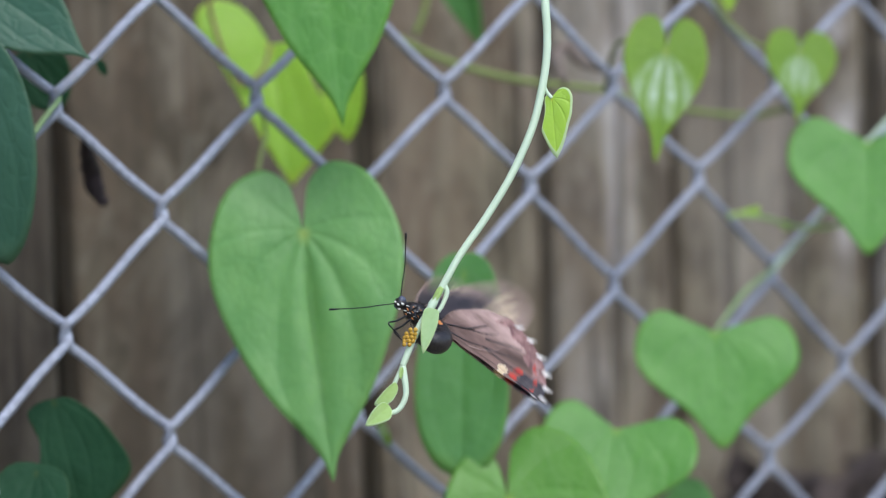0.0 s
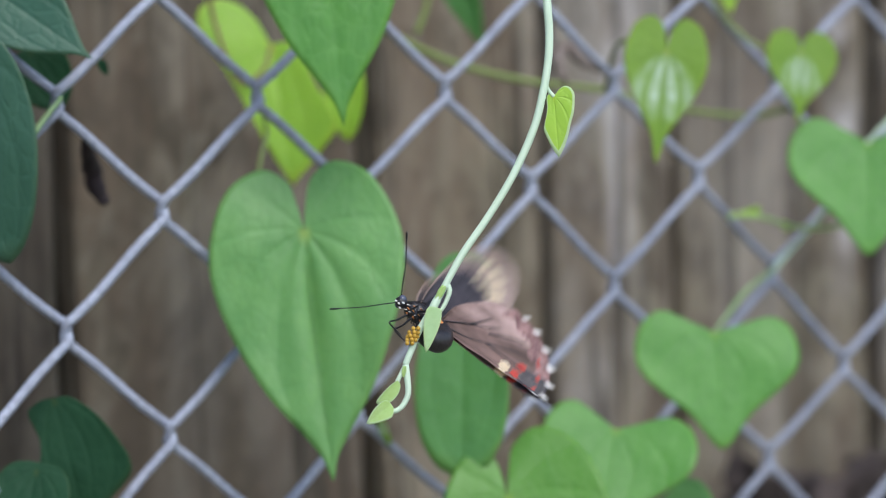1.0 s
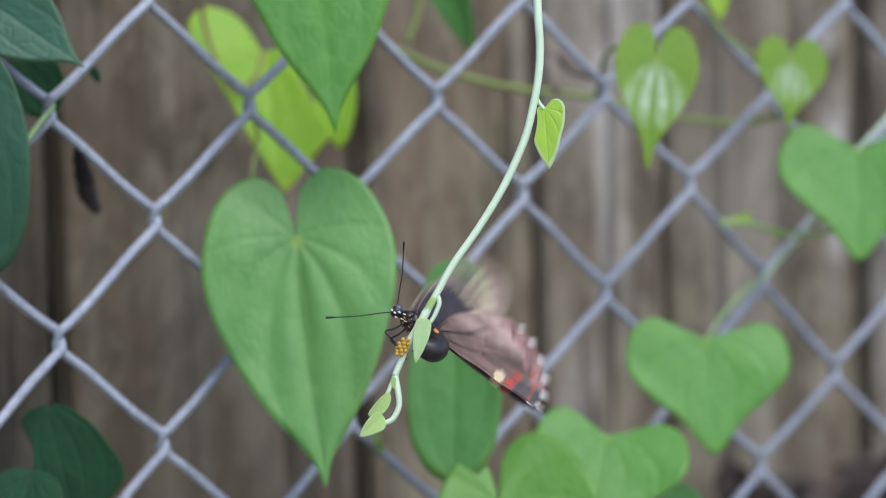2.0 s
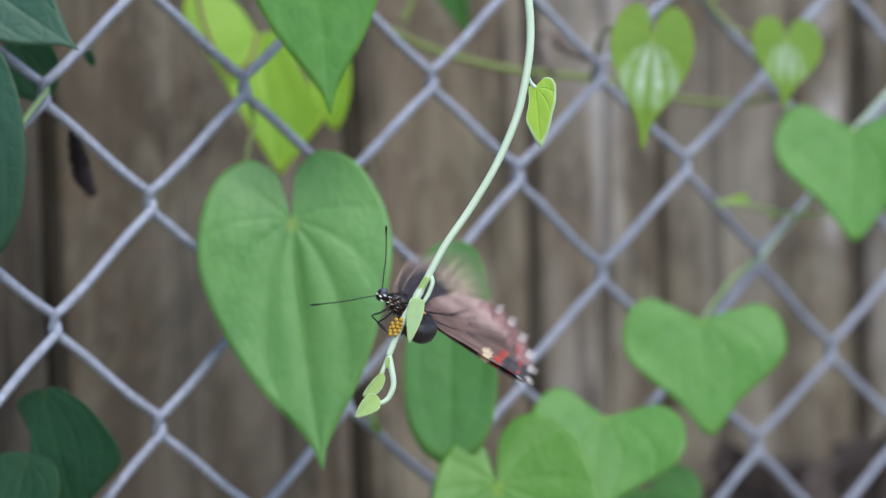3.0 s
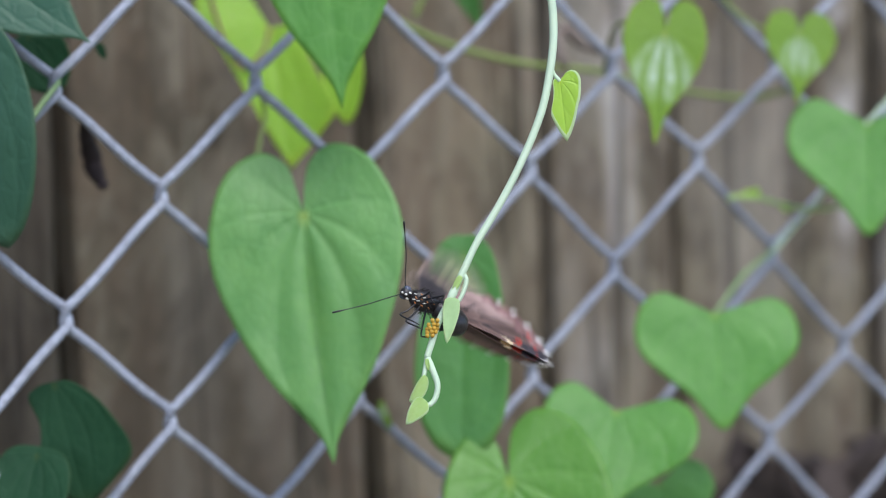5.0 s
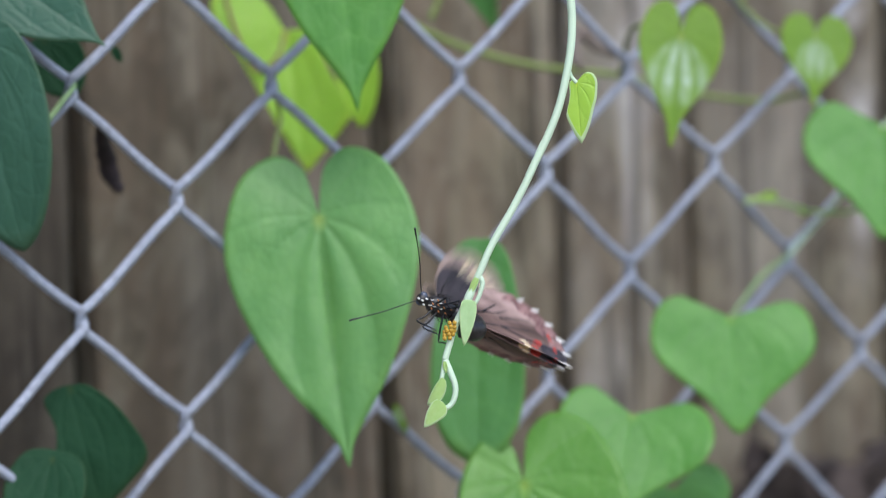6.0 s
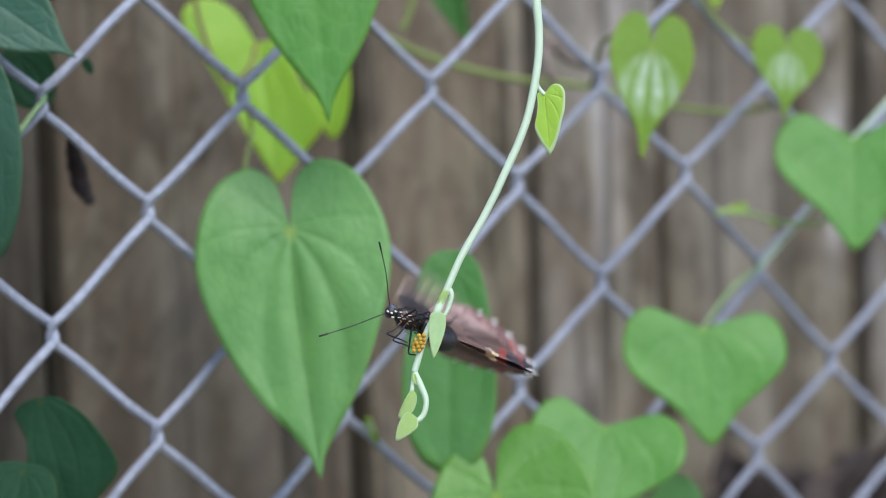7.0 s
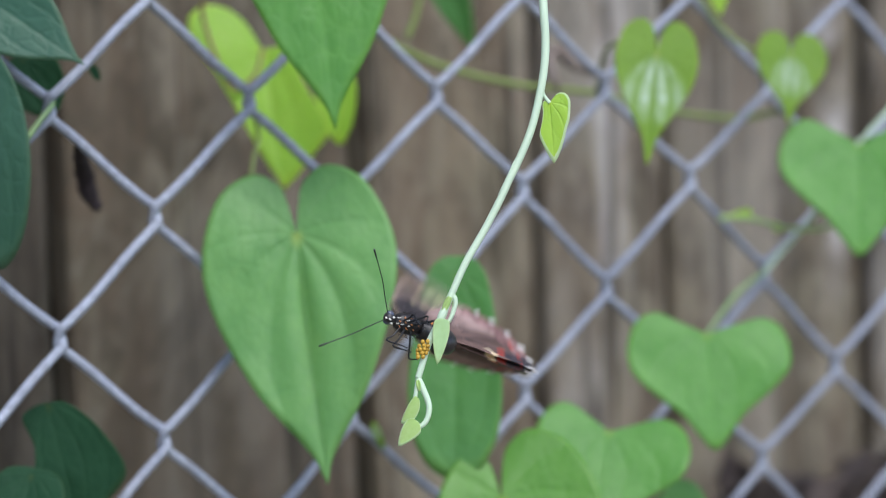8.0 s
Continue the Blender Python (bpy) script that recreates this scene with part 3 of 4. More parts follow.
LIME_SHORT = [(0, 0), (0.15, 0.0), (0.28, 0.03), (0.43, 0.18), (0.52, 0.34), (0.65, 0.52), (0.72, 0.68), (0.5, 0.79), (0.2, 0.92), (0, 1)]
LIME_LONG = [(0, 0), (0.21, -0.235), (0.46, -0.35), (0.72, -0.37), (0.93, -0.28), (0.9, -0.1), (0.7, 0.1), (0.56, 0.28), (0.45, 0.43), (0.22, 0.75), (0, 1)]
leaf((0.1194, 0.0716, 1.114), (0.1229, 0.0632, 1.0624), 0.0527, LEAF_LIME, "yellow-green folded heart-shaped leaf behind the mesh", LIME_LONG, other=LIME_SHORT, turn=4, nod=14, seed=3,
     fold=0.2, droop=0.05, stalk=[(0.1147, 0.07, 1.105), (0.1051, 0.071, 1.1015), (0.099, 0.078, 1.1267), (0.0995, 0.0727, 1.1386)], stalk_material=STEM_BROWN)
leaf((0.1374, 0.0541, 1.1114), (0.1376, 0.0502, 1.0792), 0.0152, LEAF_LIME, "yellow-green leaf half hidden by a larger leaf", ROUND, turn=-8, seed=4, fold=0.15)
leaf((0.2135, -0.0363, 1.1086), (0.1983, -0.0485, 1.0722), 0.0289, LEAF_YOUNG, "small bright green heart-shaped leaf with pale glossy ribs", DRIP, turn=0, seed=5,
     fold=0.06, droop=0.06, quilt=0.018, lobes=0.02, stalk=[(0.216, -0.02, 1.112), (0.22, 0.0, 1.110), (0.2411, 0.0342, 1.0929)], stalk_material=STEM_OLIVE)
leaf((0.2823, -0.0284, 1.1058), (0.2731, -0.0372, 1.0815), 0.0264, LEAF_YOUNG, "small young green heart-shaped leaf near the fence wire", DRIP, turn=-5, seed=6,
     fold=0.08, droop=0.05, quilt=0.018, lobes=0.02, stalk=[(0.2788, -0.0199, 1.1067), (0.2747, -0.0107, 1.1096), (0.2676, -0.005, 1.1181), (0.26, -0.0048, 1.1275)], stalk_material=STEM_OLIVE)
leaf((0.2964, -0.0478, 1.0732), (0.2832, -0.0616, 1.0349), 0.0575, LEAF_GRASS, "broad mid-green heart-shaped leaf on a stalk round the wire", BROAD, turn=4, seed=7,
     quilt=0.003, rib=0.26, fold=0.12, droop=0.05)
leaf((0.2326, -0.0366, 1.0092), (0.2226, -0.0526, 0.9716), 0.0576, LEAF_GRASS, "broad mid-green heart-shaped leaf hanging from a thin stalk", BROAD, other=BROAD_LOW, turn=-3, seed=8,
     quilt=0.003, rib=0.26, fold=0.08, droop=0.06, stalk=[(0.2462, -0.0271, 1.0127), (0.2625, -0.0192, 1.0198), (0.2811, -0.0128, 1.0254)], stalk_material=STEM_GREEN)
leaf((0.1861, -0.0390, 0.9804), (0.1658, -0.0531, 0.9501), 0.0573, LEAF_GRASS, "broad mid-green heart-shaped leaf low on the mesh", [(0.86 * x, y) for x, y in BROAD], other=BROAD, turn=6, seed=9, quilt=0.003, rib=0.26, fold=0.12, droop=0.06)
leaf((0.1319, -0.0502, 0.9657), (0.1162, -0.0861, 0.8919), 0.0656, LEAF_FRESH, "large bright green heart-shaped leaf with deep arched veins", SLIM, other=HEART, turn=0, seed=10,
     fold=0.12, droop=0.08, quilt=0.028, lobes=0.25)
HANGING = [(0, -0.08), (0.28, -0.075), (0.58, -0.01), (0.78, 0.14), (0.92, 0.36), (1.0, 0.58), (0.9, 0.78), (0.6, 0.92), (0.25, 0.98), (0, 1)]
leaf((0.1333, -0.0268, 1.0389), (0.1215, -0.0384, 0.9715), 0.0315, LEAF_SHADE, "long deep green leaf hanging before the mesh", HANGING, turn=8, seed=11, fold=0.12, droop=0.04, quilt=0.012)
NOTCHED = [(0, 0), (0.2, 0.0), (0.42, 0.04), (0.47, 0.1), (0.42, 0.2), (0.39, 0.3), (0.43, 0.4), (0.5, 0.52), (0.45, 0.7), (0.25, 0.9), (0, 1)]
FULL = [(0, 0), (0.3, 0.03), (0.64, 0.2), (0.86, 0.4), (1.0, 0.6), (0.92, 0.73), (0.5, 0.87), (0.15, 0.97), (0, 1)]
leaf((-0.0035, 0.004, 1.0074), (0.0009, -0.006, 0.9682), 0.0375, LEAF_DARKENED, "notched green leaf low on the mesh, its shade put into the dark colour", NOTCHED, other=FULL, turn=0, seed=12, quilt=0.003, fold=0.1)
leaf((-0.0135, -0.0040, 0.9868), (-0.0265, -0.0120, 0.9600), 0.0260, LEAF_DARKENED, "small dull green leaf low on the mesh, its shade put into the dark colour", ROUND, turn=10, seed=13, fold=0.1)
leaf((-0.0219, 0.0045, 1.1376), (-0.0016, -0.0276, 1.1150), 0.0324, LEAF_BLUE, "blue-green leaf with a dull sheen high on the mesh", HEART, turn=-10, seed=14, quilt=0.002, fold=0.15)
leaf((-0.0337, -0.0057, 1.1174), (-0.0276, -0.0174, 1.0529), 0.0364, LEAF_BLUE, "long blue-green leaf hanging on the mesh", ROUND, turn=5, seed=15, fold=0.1)
leaf((0.0042, 0.0267, 1.1151), (0.0110, 0.0200, 1.0969), 0.0198, LEAF_DARKENED, "small green leaf behind the mesh, coloured very dark for shade", ROUND, turn=0, seed=16, fold=0.1)
leaf((0.2025, 0.0781, 1.1431), (0.2093, 0.0697, 1.1105), 0.0171, LEAF_SHADE, "narrow green leaf between the two fences", NARROW, turn=20, seed=17, fold=0.2)
leaf((0.2146, -0.0255, 0.9490), (0.2202, -0.0321, 0.9248), 0.0370, LEAF_SHADE, "deep green leaf below the broad leaves", BROAD, turn=0, seed=18, fold=0.1)
leaf((0.2687, -0.0041, 1.1314), (0.2690, -0.0056, 1.1207), 0.0083, LEAF_BRIGHT, "tiny bright green leaf on a thin stem", NARROW, turn=0, seed=19, fold=0.1)

leaf((0.1141, -0.0018, 0.9873), (0.1163, -0.0043, 0.9782), 0.0032, LEAF_YOUNG, "tiny green leaf near the wire", ROUND, turn=0, seed=20, fold=0.1)


def stem(points, radius, material, label):
    ob = mesh_object("climbing_vine", tube(spline(points, 8), lambda s: radius * (1.05 - 0.2 * s), 8), material)
    return tagged(ob, label, "vine stem", "vine stems on the mesh")


stem([(0.152, 0.0613, 1.1231), (0.1616, 0.054, 1.1156), (0.1785, 0.0538, 1.1078), (0.1938, 0.0489, 1.1021), (0.2127, 0.0416, 1.0972), (0.2411, 0.0342, 1.0929),
      (0.2731, 0.0237, 1.0842), (0.2957, 0.0142, 1.0812), (0.305, 0.0022, 1.0841)], 0.0013, STEM_OLIVE, "thin olive vine stem running behind the mesh")
stem([(0.2661, -0.0063, 1.0467), (0.2763, -0.0134, 1.0453), (0.2847, -0.0194, 1.0419), (0.2933, -0.0313, 1.0415), (0.3021, -0.0427, 1.046)], 0.0009, STEM_LIME,
     "thin light green vine stem before the mesh")
leaf((0.2775, -0.0080, 1.0474), (0.2648, -0.0080, 1.0458), 0.0034, LEAF_BRIGHT, "tiny narrow bright green leaf on the thin stem", NARROW, turn=0, seed=23, fold=0.2)
leaf((0.2830, -0.0160, 1.0430), (0.2865, -0.0170, 1.0402), 0.0030, LEAF_BRIGHT, "tiny bright green leaf beside the wire", ROUND, turn=0, seed=24, fold=0.2)
stem([(0.2811, -0.0128, 1.0254), (0.2907, -0.0124, 1.0326), (0.2935, -0.025, 1.0447), (0.298, -0.0325, 1.0582), (0.2972, -0.0425, 1.071), (0.2964, -0.0478, 1.0732),
      (0.3049, -0.0579, 1.0872)], 0.0010, STEM_PALE, "pale green vine stem winding round the wire")
stem([(0.0864, 0.0267, 1.0712), (0.0906, 0.0308, 1.0785), (0.0949, 0.0348, 1.0858), (0.0895, 0.0302, 1.0977)], 0.0008, STEM_OLIVE, "brownish leaf stalk behind the mesh")
stem([(0.1731, 0.0584, 1.1163), (0.1764, 0.0572, 1.1244), (0.1789, 0.0567, 1.1346)], 0.0012, STEM_OLIVE, "short olive vine stem behind the mesh")

stem([(-0.0140, -0.004, 1.0862), (-0.0122, -0.0045, 1.0883), (-0.0078, -0.0048, 1.0937), (-0.0036, -0.0046, 1.0982), (0.0004, -0.002, 1.1010), (0.0030, 0.004, 1.1035)], 0.0010, STEM_GREEN,
     "thin green vine stem winding round the wire beside the dark leaves")
leaf((0.0256, 0.0200, 1.1118), (0.0275, 0.0190, 1.1072), 0.0030, LEAF_DARKENED, "tiny green leaf behind the mesh, coloured dark for shade", ROUND, turn=0, seed=22, fold=0.1)


def dead_bits():
    # a curled dry leaf caught on the boards
    bm = tube(spline([(0.0135, 0.0077, 1.0897), (0.0237, 0.0281, 1.0839), (0.0332, 0.0449, 1.0757), (0.0367, 0.0477, 1.0678), (0.0389, 0.0457, 1.0634)], 6),
              lambda s: 0.0006 + 0.0027 * max(0.0, math.sin(math.pi * min(1, max(0, (s - 0.1) / 0.9)))) ** 0.8, 7)
    for v in bm.verts:
        v.co += Vector(noise.noise_vector(v.co * 300)) * 0.0008
    tagged(mesh_object("dead_leaf", bm, DEAD), "dark curled dead leaf hanging behind the mesh", "dead leaf")
    bm = tube(spline([(0.2254, 0.0377, 1.0953), (0.2241, 0.0409, 1.1051), (0.2298, 0.0413, 1.1091), (0.2358, 0.0390, 1.1037), (0.2410, 0.0351, 1.1010)], 6), lambda s: 0.0015 + 0.004 * s * (1.15 - s), 7)
    for v in bm.verts:
        v.co += Vector(noise.noise_vector(v.co * 260)) * 0.0016
    tagged(mesh_object("dead_leaf", bm, DEAD_PALE), "crumpled grey-brown dry leaf behind the mesh", "dead leaf")
    # dry leaves wedged between the two fences
    rng = random.Random(21)
    for k in range(13):
        bm = blade(rng.uniform(0.035, 0.055), rng.uniform(0.025, 0.04), rng.choice((ROUND, OVAL, BROAD)), fold=rng.uniform(0.3, 0.6), droop=rng.uniform(-0.3, 0.4), wave=0.12, seed=60 + k, rings=7)
        for v in bm.verts:
            v.co += Vector(noise.noise_vector(v.co * 90 + Vector((k, 0, 0)))) * 0.004
        ob = mesh_object("dead_leaf", bm, DEAD_BROWN)
        ob.matrix_basis = pose(0.36 + 0.165 * (k + rng.random()) / 13, 0.118 - 0.02 * rng.random(), 0.892 - 0.034 * rng.random(), rng.uniform(40, 130), rng.uniform(-50, 50), rng.uniform(0, 360))
        so = ob.modifiers.new("thickness", "SOLIDIFY")
        so.thickness, so.offset = 0.0003, 0
        tagged(ob, "dark reddish-brown dry leaf wedged between the fences", "dead leaf", "dry leaves between the fences")


dead_bits()


# ---------------------------------------------------------------- the hanging shoot with the eggs
def flat(u, v, y=0.0):
    """A place in the shoot's own plane, in millimetres."""
    return Vector((u / 1000, y / 1000, v / 1000))


def small_leaf(name, parent, base, tip, width, material, outline, label, roll=0, y=0.0, seed=0, **shape):
    b, t = flat(*base, y), flat(*tip, y)
    ax = (t - b).normalized()
    z = Vector((0, -1, 0))
    x = ax.cross(z)
    ob = part(name, blade((t - b).length, width / 1000, outline, seed=seed, rings=8, **shape), material, parent, label)
    ob.matrix_basis = Matrix.Translation(b) @ Matrix((x, ax, z)).transposed().to_4x4() @ pose(0, 0, 0, 0, roll, 0)
    so = ob.modifiers.new("thickness", "SOLIDIFY")
    so.thickness, so.offset = 0.0003, 0
    return ob


def vine_shoot():
    shoot = tagged(new("vine_shoot"), "pale green hanging vine shoot with tiny leaves and a curled tip", "vine shoot")
    line = [(30, 190, 60), (20, 160, 38), (22, 120, 14), (27.0, 92, 3)]
    pts = [flat(u, v, y) for u, v, y in line] + [flat(u, v) for u, v in [
        (28.0, 68.6), (28.6, 59.3), (28.3, 51.5), (26.9, 42.9), (24.3, 32.8), (18.8, 20.4), (11.8, 8.7), (4.8, -1.4), (0.2, -9.6), (-3.7, -16.6), (-7.6, -23.2),
        (-9.6, -28.2), (-11.2, -32.2)]]

    def thick(s):
        return (1.25 - 0.35 * s) / 1000 + 0.00025 * math.exp(-((s - 0.80) / 0.012) ** 2)
    line = spline(pts, 8)
    bend, n = 72, len(line) - 1
    part("stem", tube(line[bend - 3:], lambda s: thick((bend - 3 + s * (n - bend + 3)) / n) * min(1.0, 0.7 + 6 * s), 12), STEM_PALE, shoot)
    # the upper stem sways about its own joint
    joint = line[bend]
    upper = part("upper_stem", tube([p - joint for p in line[:bend + 4]], lambda s: thick(s * (bend + 3) / n) * min(1.0, 0.7 + 8 * (1 - s)), 12), STEM_PALE, shoot, "pale green upper stem of the shoot")
    upper.location = joint

    def rel(u, v, y=0.0):
        return flat(u, v, y) - joint
    inner = [(0, 0), (0.2, -0.05), (0.36, 0.0), (0.37, 0.15), (0.45, 0.3), (0.56, 0.42), (0.62, 0.54), (0.46, 0.7), (0.24, 0.87), (0, 1)]
    outer = [(0, 0), (0.08, -0.04), (0.45, -0.15), (0.8, -0.14), (1.0, -0.03), (0.99, 0.12), (0.9, 0.3), (0.73, 0.45), (0.53, 0.66), (0.26, 0.87), (0, 1)]
    small_leaf("leaf_blade", upper, (29.9 - 18.8, 41.6 - 20.4), (31.3 - 18.8, 24.9 - 20.4), 11.2, [LEAF_BRIGHT, LEAF_RIM], inner, "bright green small leaf with a pale rim", y=1.1, seed=31,
               fold=0.14, droop=0.03, quilt=0.004, other=outer, rim=True, rib=0.25)
    part("leaf_stalk", tube(spline([rel(27.6, 45.6, 0.2), rel(28.4, 43.4, 0.9), rel(29.9, 41.6, 1.05)], 5), 0.00055, 8), STEM_PALE, upper)
    # the leaf folded along the stem by the eggs, with its stalk
    part("leaf_stalk", tube(spline([flat(0.3, -9.8), flat(1.0, -12.0), flat(-0.1, -15.2), flat(-1.4, -17.4)], 6), lambda s: 0.00075 - 0.0002 * s, 8), STEM_PALE, shoot)
    small_leaf("leaf_blade", shoot, (-3.2, -16.9), (-5.5, -28.8), 4.6, [LEAF_TENDER, LEAF_RIM], FOLDED, "pale tender folded leaf", roll=-8, y=-1.3, seed=32, fold=0.22, rim=True, droop=0.02, quilt=0.001)
    small_leaf("leaf_bud", shoot, (-0.6, -10.8), (-3.0, -15.0), 1.7, LEAF_BUD, OVAL, "tiny yellow-green leaf bud", roll=0, y=-1.0, seed=33, fold=0.4)
    return shoot, upper


def curled_tip(shoot):
    """The curled end of the shoot; its origin is the joint from which it swings."""
    tip = part("curled_tip", tube(spline([flat(0, 0), flat(0.6, -3.7), flat(0.9, -8.1), flat(-0.6, -11.5), flat(-2.8, -12.9), flat(-4.5, -12.0)], 8), lambda s: 0.00095 - 0.0003 * s, 10),
               STEM_PALE, shoot, "slender curled shoot tip")
    part("leaf_stalk", tube(spline([flat(0, 0), flat(-1.4, -3.1), flat(-2.6, -5.8)], 6), 0.00062, 8), STEM_PALE, tip)
    small_leaf("leaf_bud", tip, (-2.0, -4.6), (-7.6, -10.9), 5.2, [LEAF_BUD, LEAF_RIM], BUD_FRONT, "pale folded leaf bud", y=-0.6, seed=34, fold=0.3, roll=-12, quilt=0.001, rim=True, other=BUD_BACK)
    small_leaf("leaf_bud", tip, (-3.8, -11.2), (-10.4, -16.4), 5.9, [LEAF_BUD, LEAF_RIM], BUD_END, other=KITE, label="pale folded leaf bud", y=-1.0, seed=35, fold=0.3, roll=10, quilt=0.001, rim=True)
    small_leaf("leaf_bud", tip, (-0.2, -0.6), (-0.5, -3.6), 1.2, LEAF_BUD, OVAL, "tiny yellow-green bud", y=-0.8, seed=36, fold=0.3)
    return tip


def egg_cluster(shoot):
    r = random.Random(5)
    bm0 = bmesh.new()
    ball(bm0, (0, 0, 0), (0.00064, 0.00064, 0.00066), u=10, v=7)
    first = part("egg", bm0, EGG, shoot, "ochre-yellow butterfly egg")
    spots = []
    for row, cols in enumerate(((-0.6, 0.4), (-1.1, -0.1, 0.9), (-1.5, -0.6, 0.4, 1.3), (-1.1, -0.1, 0.9), (-0.6, 0.4))):
        for col in cols:
            a = radians(col * 44 + r.uniform(-5, 5))
            along = -22.3 - row * 1.02 + r.uniform(-0.14, 0.14)
            rad = 1.5 + 0.22 * r.random()
            spots.append(flat(-8.3 + (along + 22.3) * 0.40 + math.sin(a) * rad, along, -math.cos(a) * rad))
    for k, p in enumerate(spots):
        ob = first if k == 0 else first.copy()
        if k:
            scene.collection.objects.link(ob)
        ob.location = p


shoot, upper_shoot = vine_shoot()
tip_piece = curled_tip(shoot)
tip_piece.location = flat(-11.2, -32.2)
egg_cluster(shoot)


# ---------------------------------------------------------------- the butterfly (x to the head, y to its left, z to its back; millimetres)
def mm(*v):
    return Vector(v) / 1000


HIND = [(0.5, 3), (-1, 9), (-7, 15.5), (-12, 18), (-17.5, 18.8), (-23.5, 17.2), (-29.5, 13.5), (-34, 8), (-35.8, 2.5), (-34.2, -1.3), (-27, -1.8), (-18, -1.3), (-9, -0.8), (-2, 0)]
FORE = [(4, 1), (7, 8), (9.5, 18), (10.5, 28), (9, 35.5), (5, 40), (-1, 40), (-6.5, 36), (-10.5, 29), (-13.5, 21), (-14, 14), (-9, 6), (-3, 1.5), (0, 0)]


HIND_VEINS = [[(0, 2.5), (-7, 7), (-12, 9.5)], [(0, 1.2), (-8, 2.8), (-13.5, 5)], [(-7, 7), (-13, 14.5), (-16.5, 18)],
              [(-12, 9.5), (-18, 14), (-22.5, 16.8)], [(-12.9, 8), (-21, 11.5), (-28, 13)], [(-13.5, 5), (-23, 8), (-32, 9)], [(-13.5, 5), (-24, 4.5), (-34, 4)]]
FORE_VEINS = [[(3, 2), (5.5, 14), (4, 22)], [(1, 2), (-2, 12), (-1, 21)], [(4, 22), (1.5, 21.2), (-1, 21)], [(4, 22), (7, 31), (6, 39)], [(4, 22), (3, 32), (1, 39.6)], [(1.5, 21.2), (-1, 31), (-4, 38)],
              [(-1, 21), (-4, 29), (-8.5, 32)], [(-1, 21), (-6, 25), (-12, 25.5)], [(-2, 12), (-8, 16), (-13.4, 17)]]


def wing_mesh(outline, side, kind):
    """A wing membrane with coloured scales; root near the origin; slots 0 main, 1 cream, 2 red, 3 white, 4 dark, 5 dusky margin."""
    edge = spline([(x / 1000, y / 1000, 0) for x, y in outline], 16)
    n, rings = len(edge), 44
    root = edge[0].lerp(edge[-1], 0.5)
    bm = bmesh.new()

    def place(k, q):
        e = edge[k]
        f = k / (n - 1)
        p = root.lerp(e, q)
        margin = 0.30 < f < 0.74 if kind == "hind" else 0.42 < f < 0.76
        if margin and q > 0.8:
            p += (e - root).normalized() * (0.0023 if kind == "hind" else 0.0004) * (max(0.0, -math.cos((f - 0.30) * 2 * math.pi * 16)) ** 7 - 0.22) * (q - 0.8) / 0.2
        z = 0.0016 * math.sin(math.pi * q) * 0.6 + 0.00012 * math.sin(f * 60) * q
        return Vector((p.x, p.y * side, z))

    grid = [[bm.verts.new(place(k, q / rings)) for q in range(1, rings + 1)] for k in range(n)]
    hub = bm.verts.new(Vector((root.x, root.y * side, 0)))

    def spot(x, y, cx, cy, rx, ry):
        return ((x - cx) / rx) ** 2 + ((y - cy) / ry) ** 2 < 1

    def scale_kind(f, q, p):
        x, y = p.x * 1000, p.y * 1000 * side
        if kind == "hind":
            lobe = ((f - 0.30) * 16) % 1.0
            if spot(x, y, -21.4, 1.0, 1.9, 2.9):
                return 1
            if spot(x, y, -25.0, 0.9, 1.6, 2.2) or spot(x, y, -25.8, 4.9, 1.5, 1.2):
                return 2
            if 0.30 < f < 0.74:
                dx = (lobe - 0.5) / 0.13
                if abs(dx) < 1 and q > 0.93 + 0.05 * dx * dx:
                    return 3
                # a red crescent inside each scallop
                bow = 0.865 + 0.03 * ((lobe - 0.5) / 0.3) ** 2
                if abs(lobe - 0.5) < 0.27 and f > 0.47 and bow < q < bow + 0.024:
                    return 2
            if x < -26.6 and y < 5.5:
                return 4
            if 0.28 < f < 0.76 and q > 0.83 + 0.03 * math.sin(f * 61):
                return 5
            return 0
        lobe = ((f - 0.42) * 18) % 1.0
        if 0.38 < f < 0.84 and 0.70 < q < 0.86:
            return 1 if 0.10 < lobe < 0.90 else 0
        if q >= 0.86 or (q > 0.8 and 0.2 < f < 0.40):
            return 0
        return 4

    for k in range(n - 1):
        f = (k + 0.5) / (n - 1)
        tri = [hub, grid[k][0], grid[k + 1][0]]
        bm.faces.new(tri).material_index = 0 if kind == "hind" else 4
        for j in range(rings - 1):
            fc = bm.faces.new([grid[k][j], grid[k][j + 1], grid[k + 1][j + 1], grid[k + 1][j]])
            fc.material_index = scale_kind(f, (j + 1.5) / rings, fc.calc_center_median())
    bmesh.ops.recalc_face_normals(bm, faces=bm.faces)
    return bm, edge, root


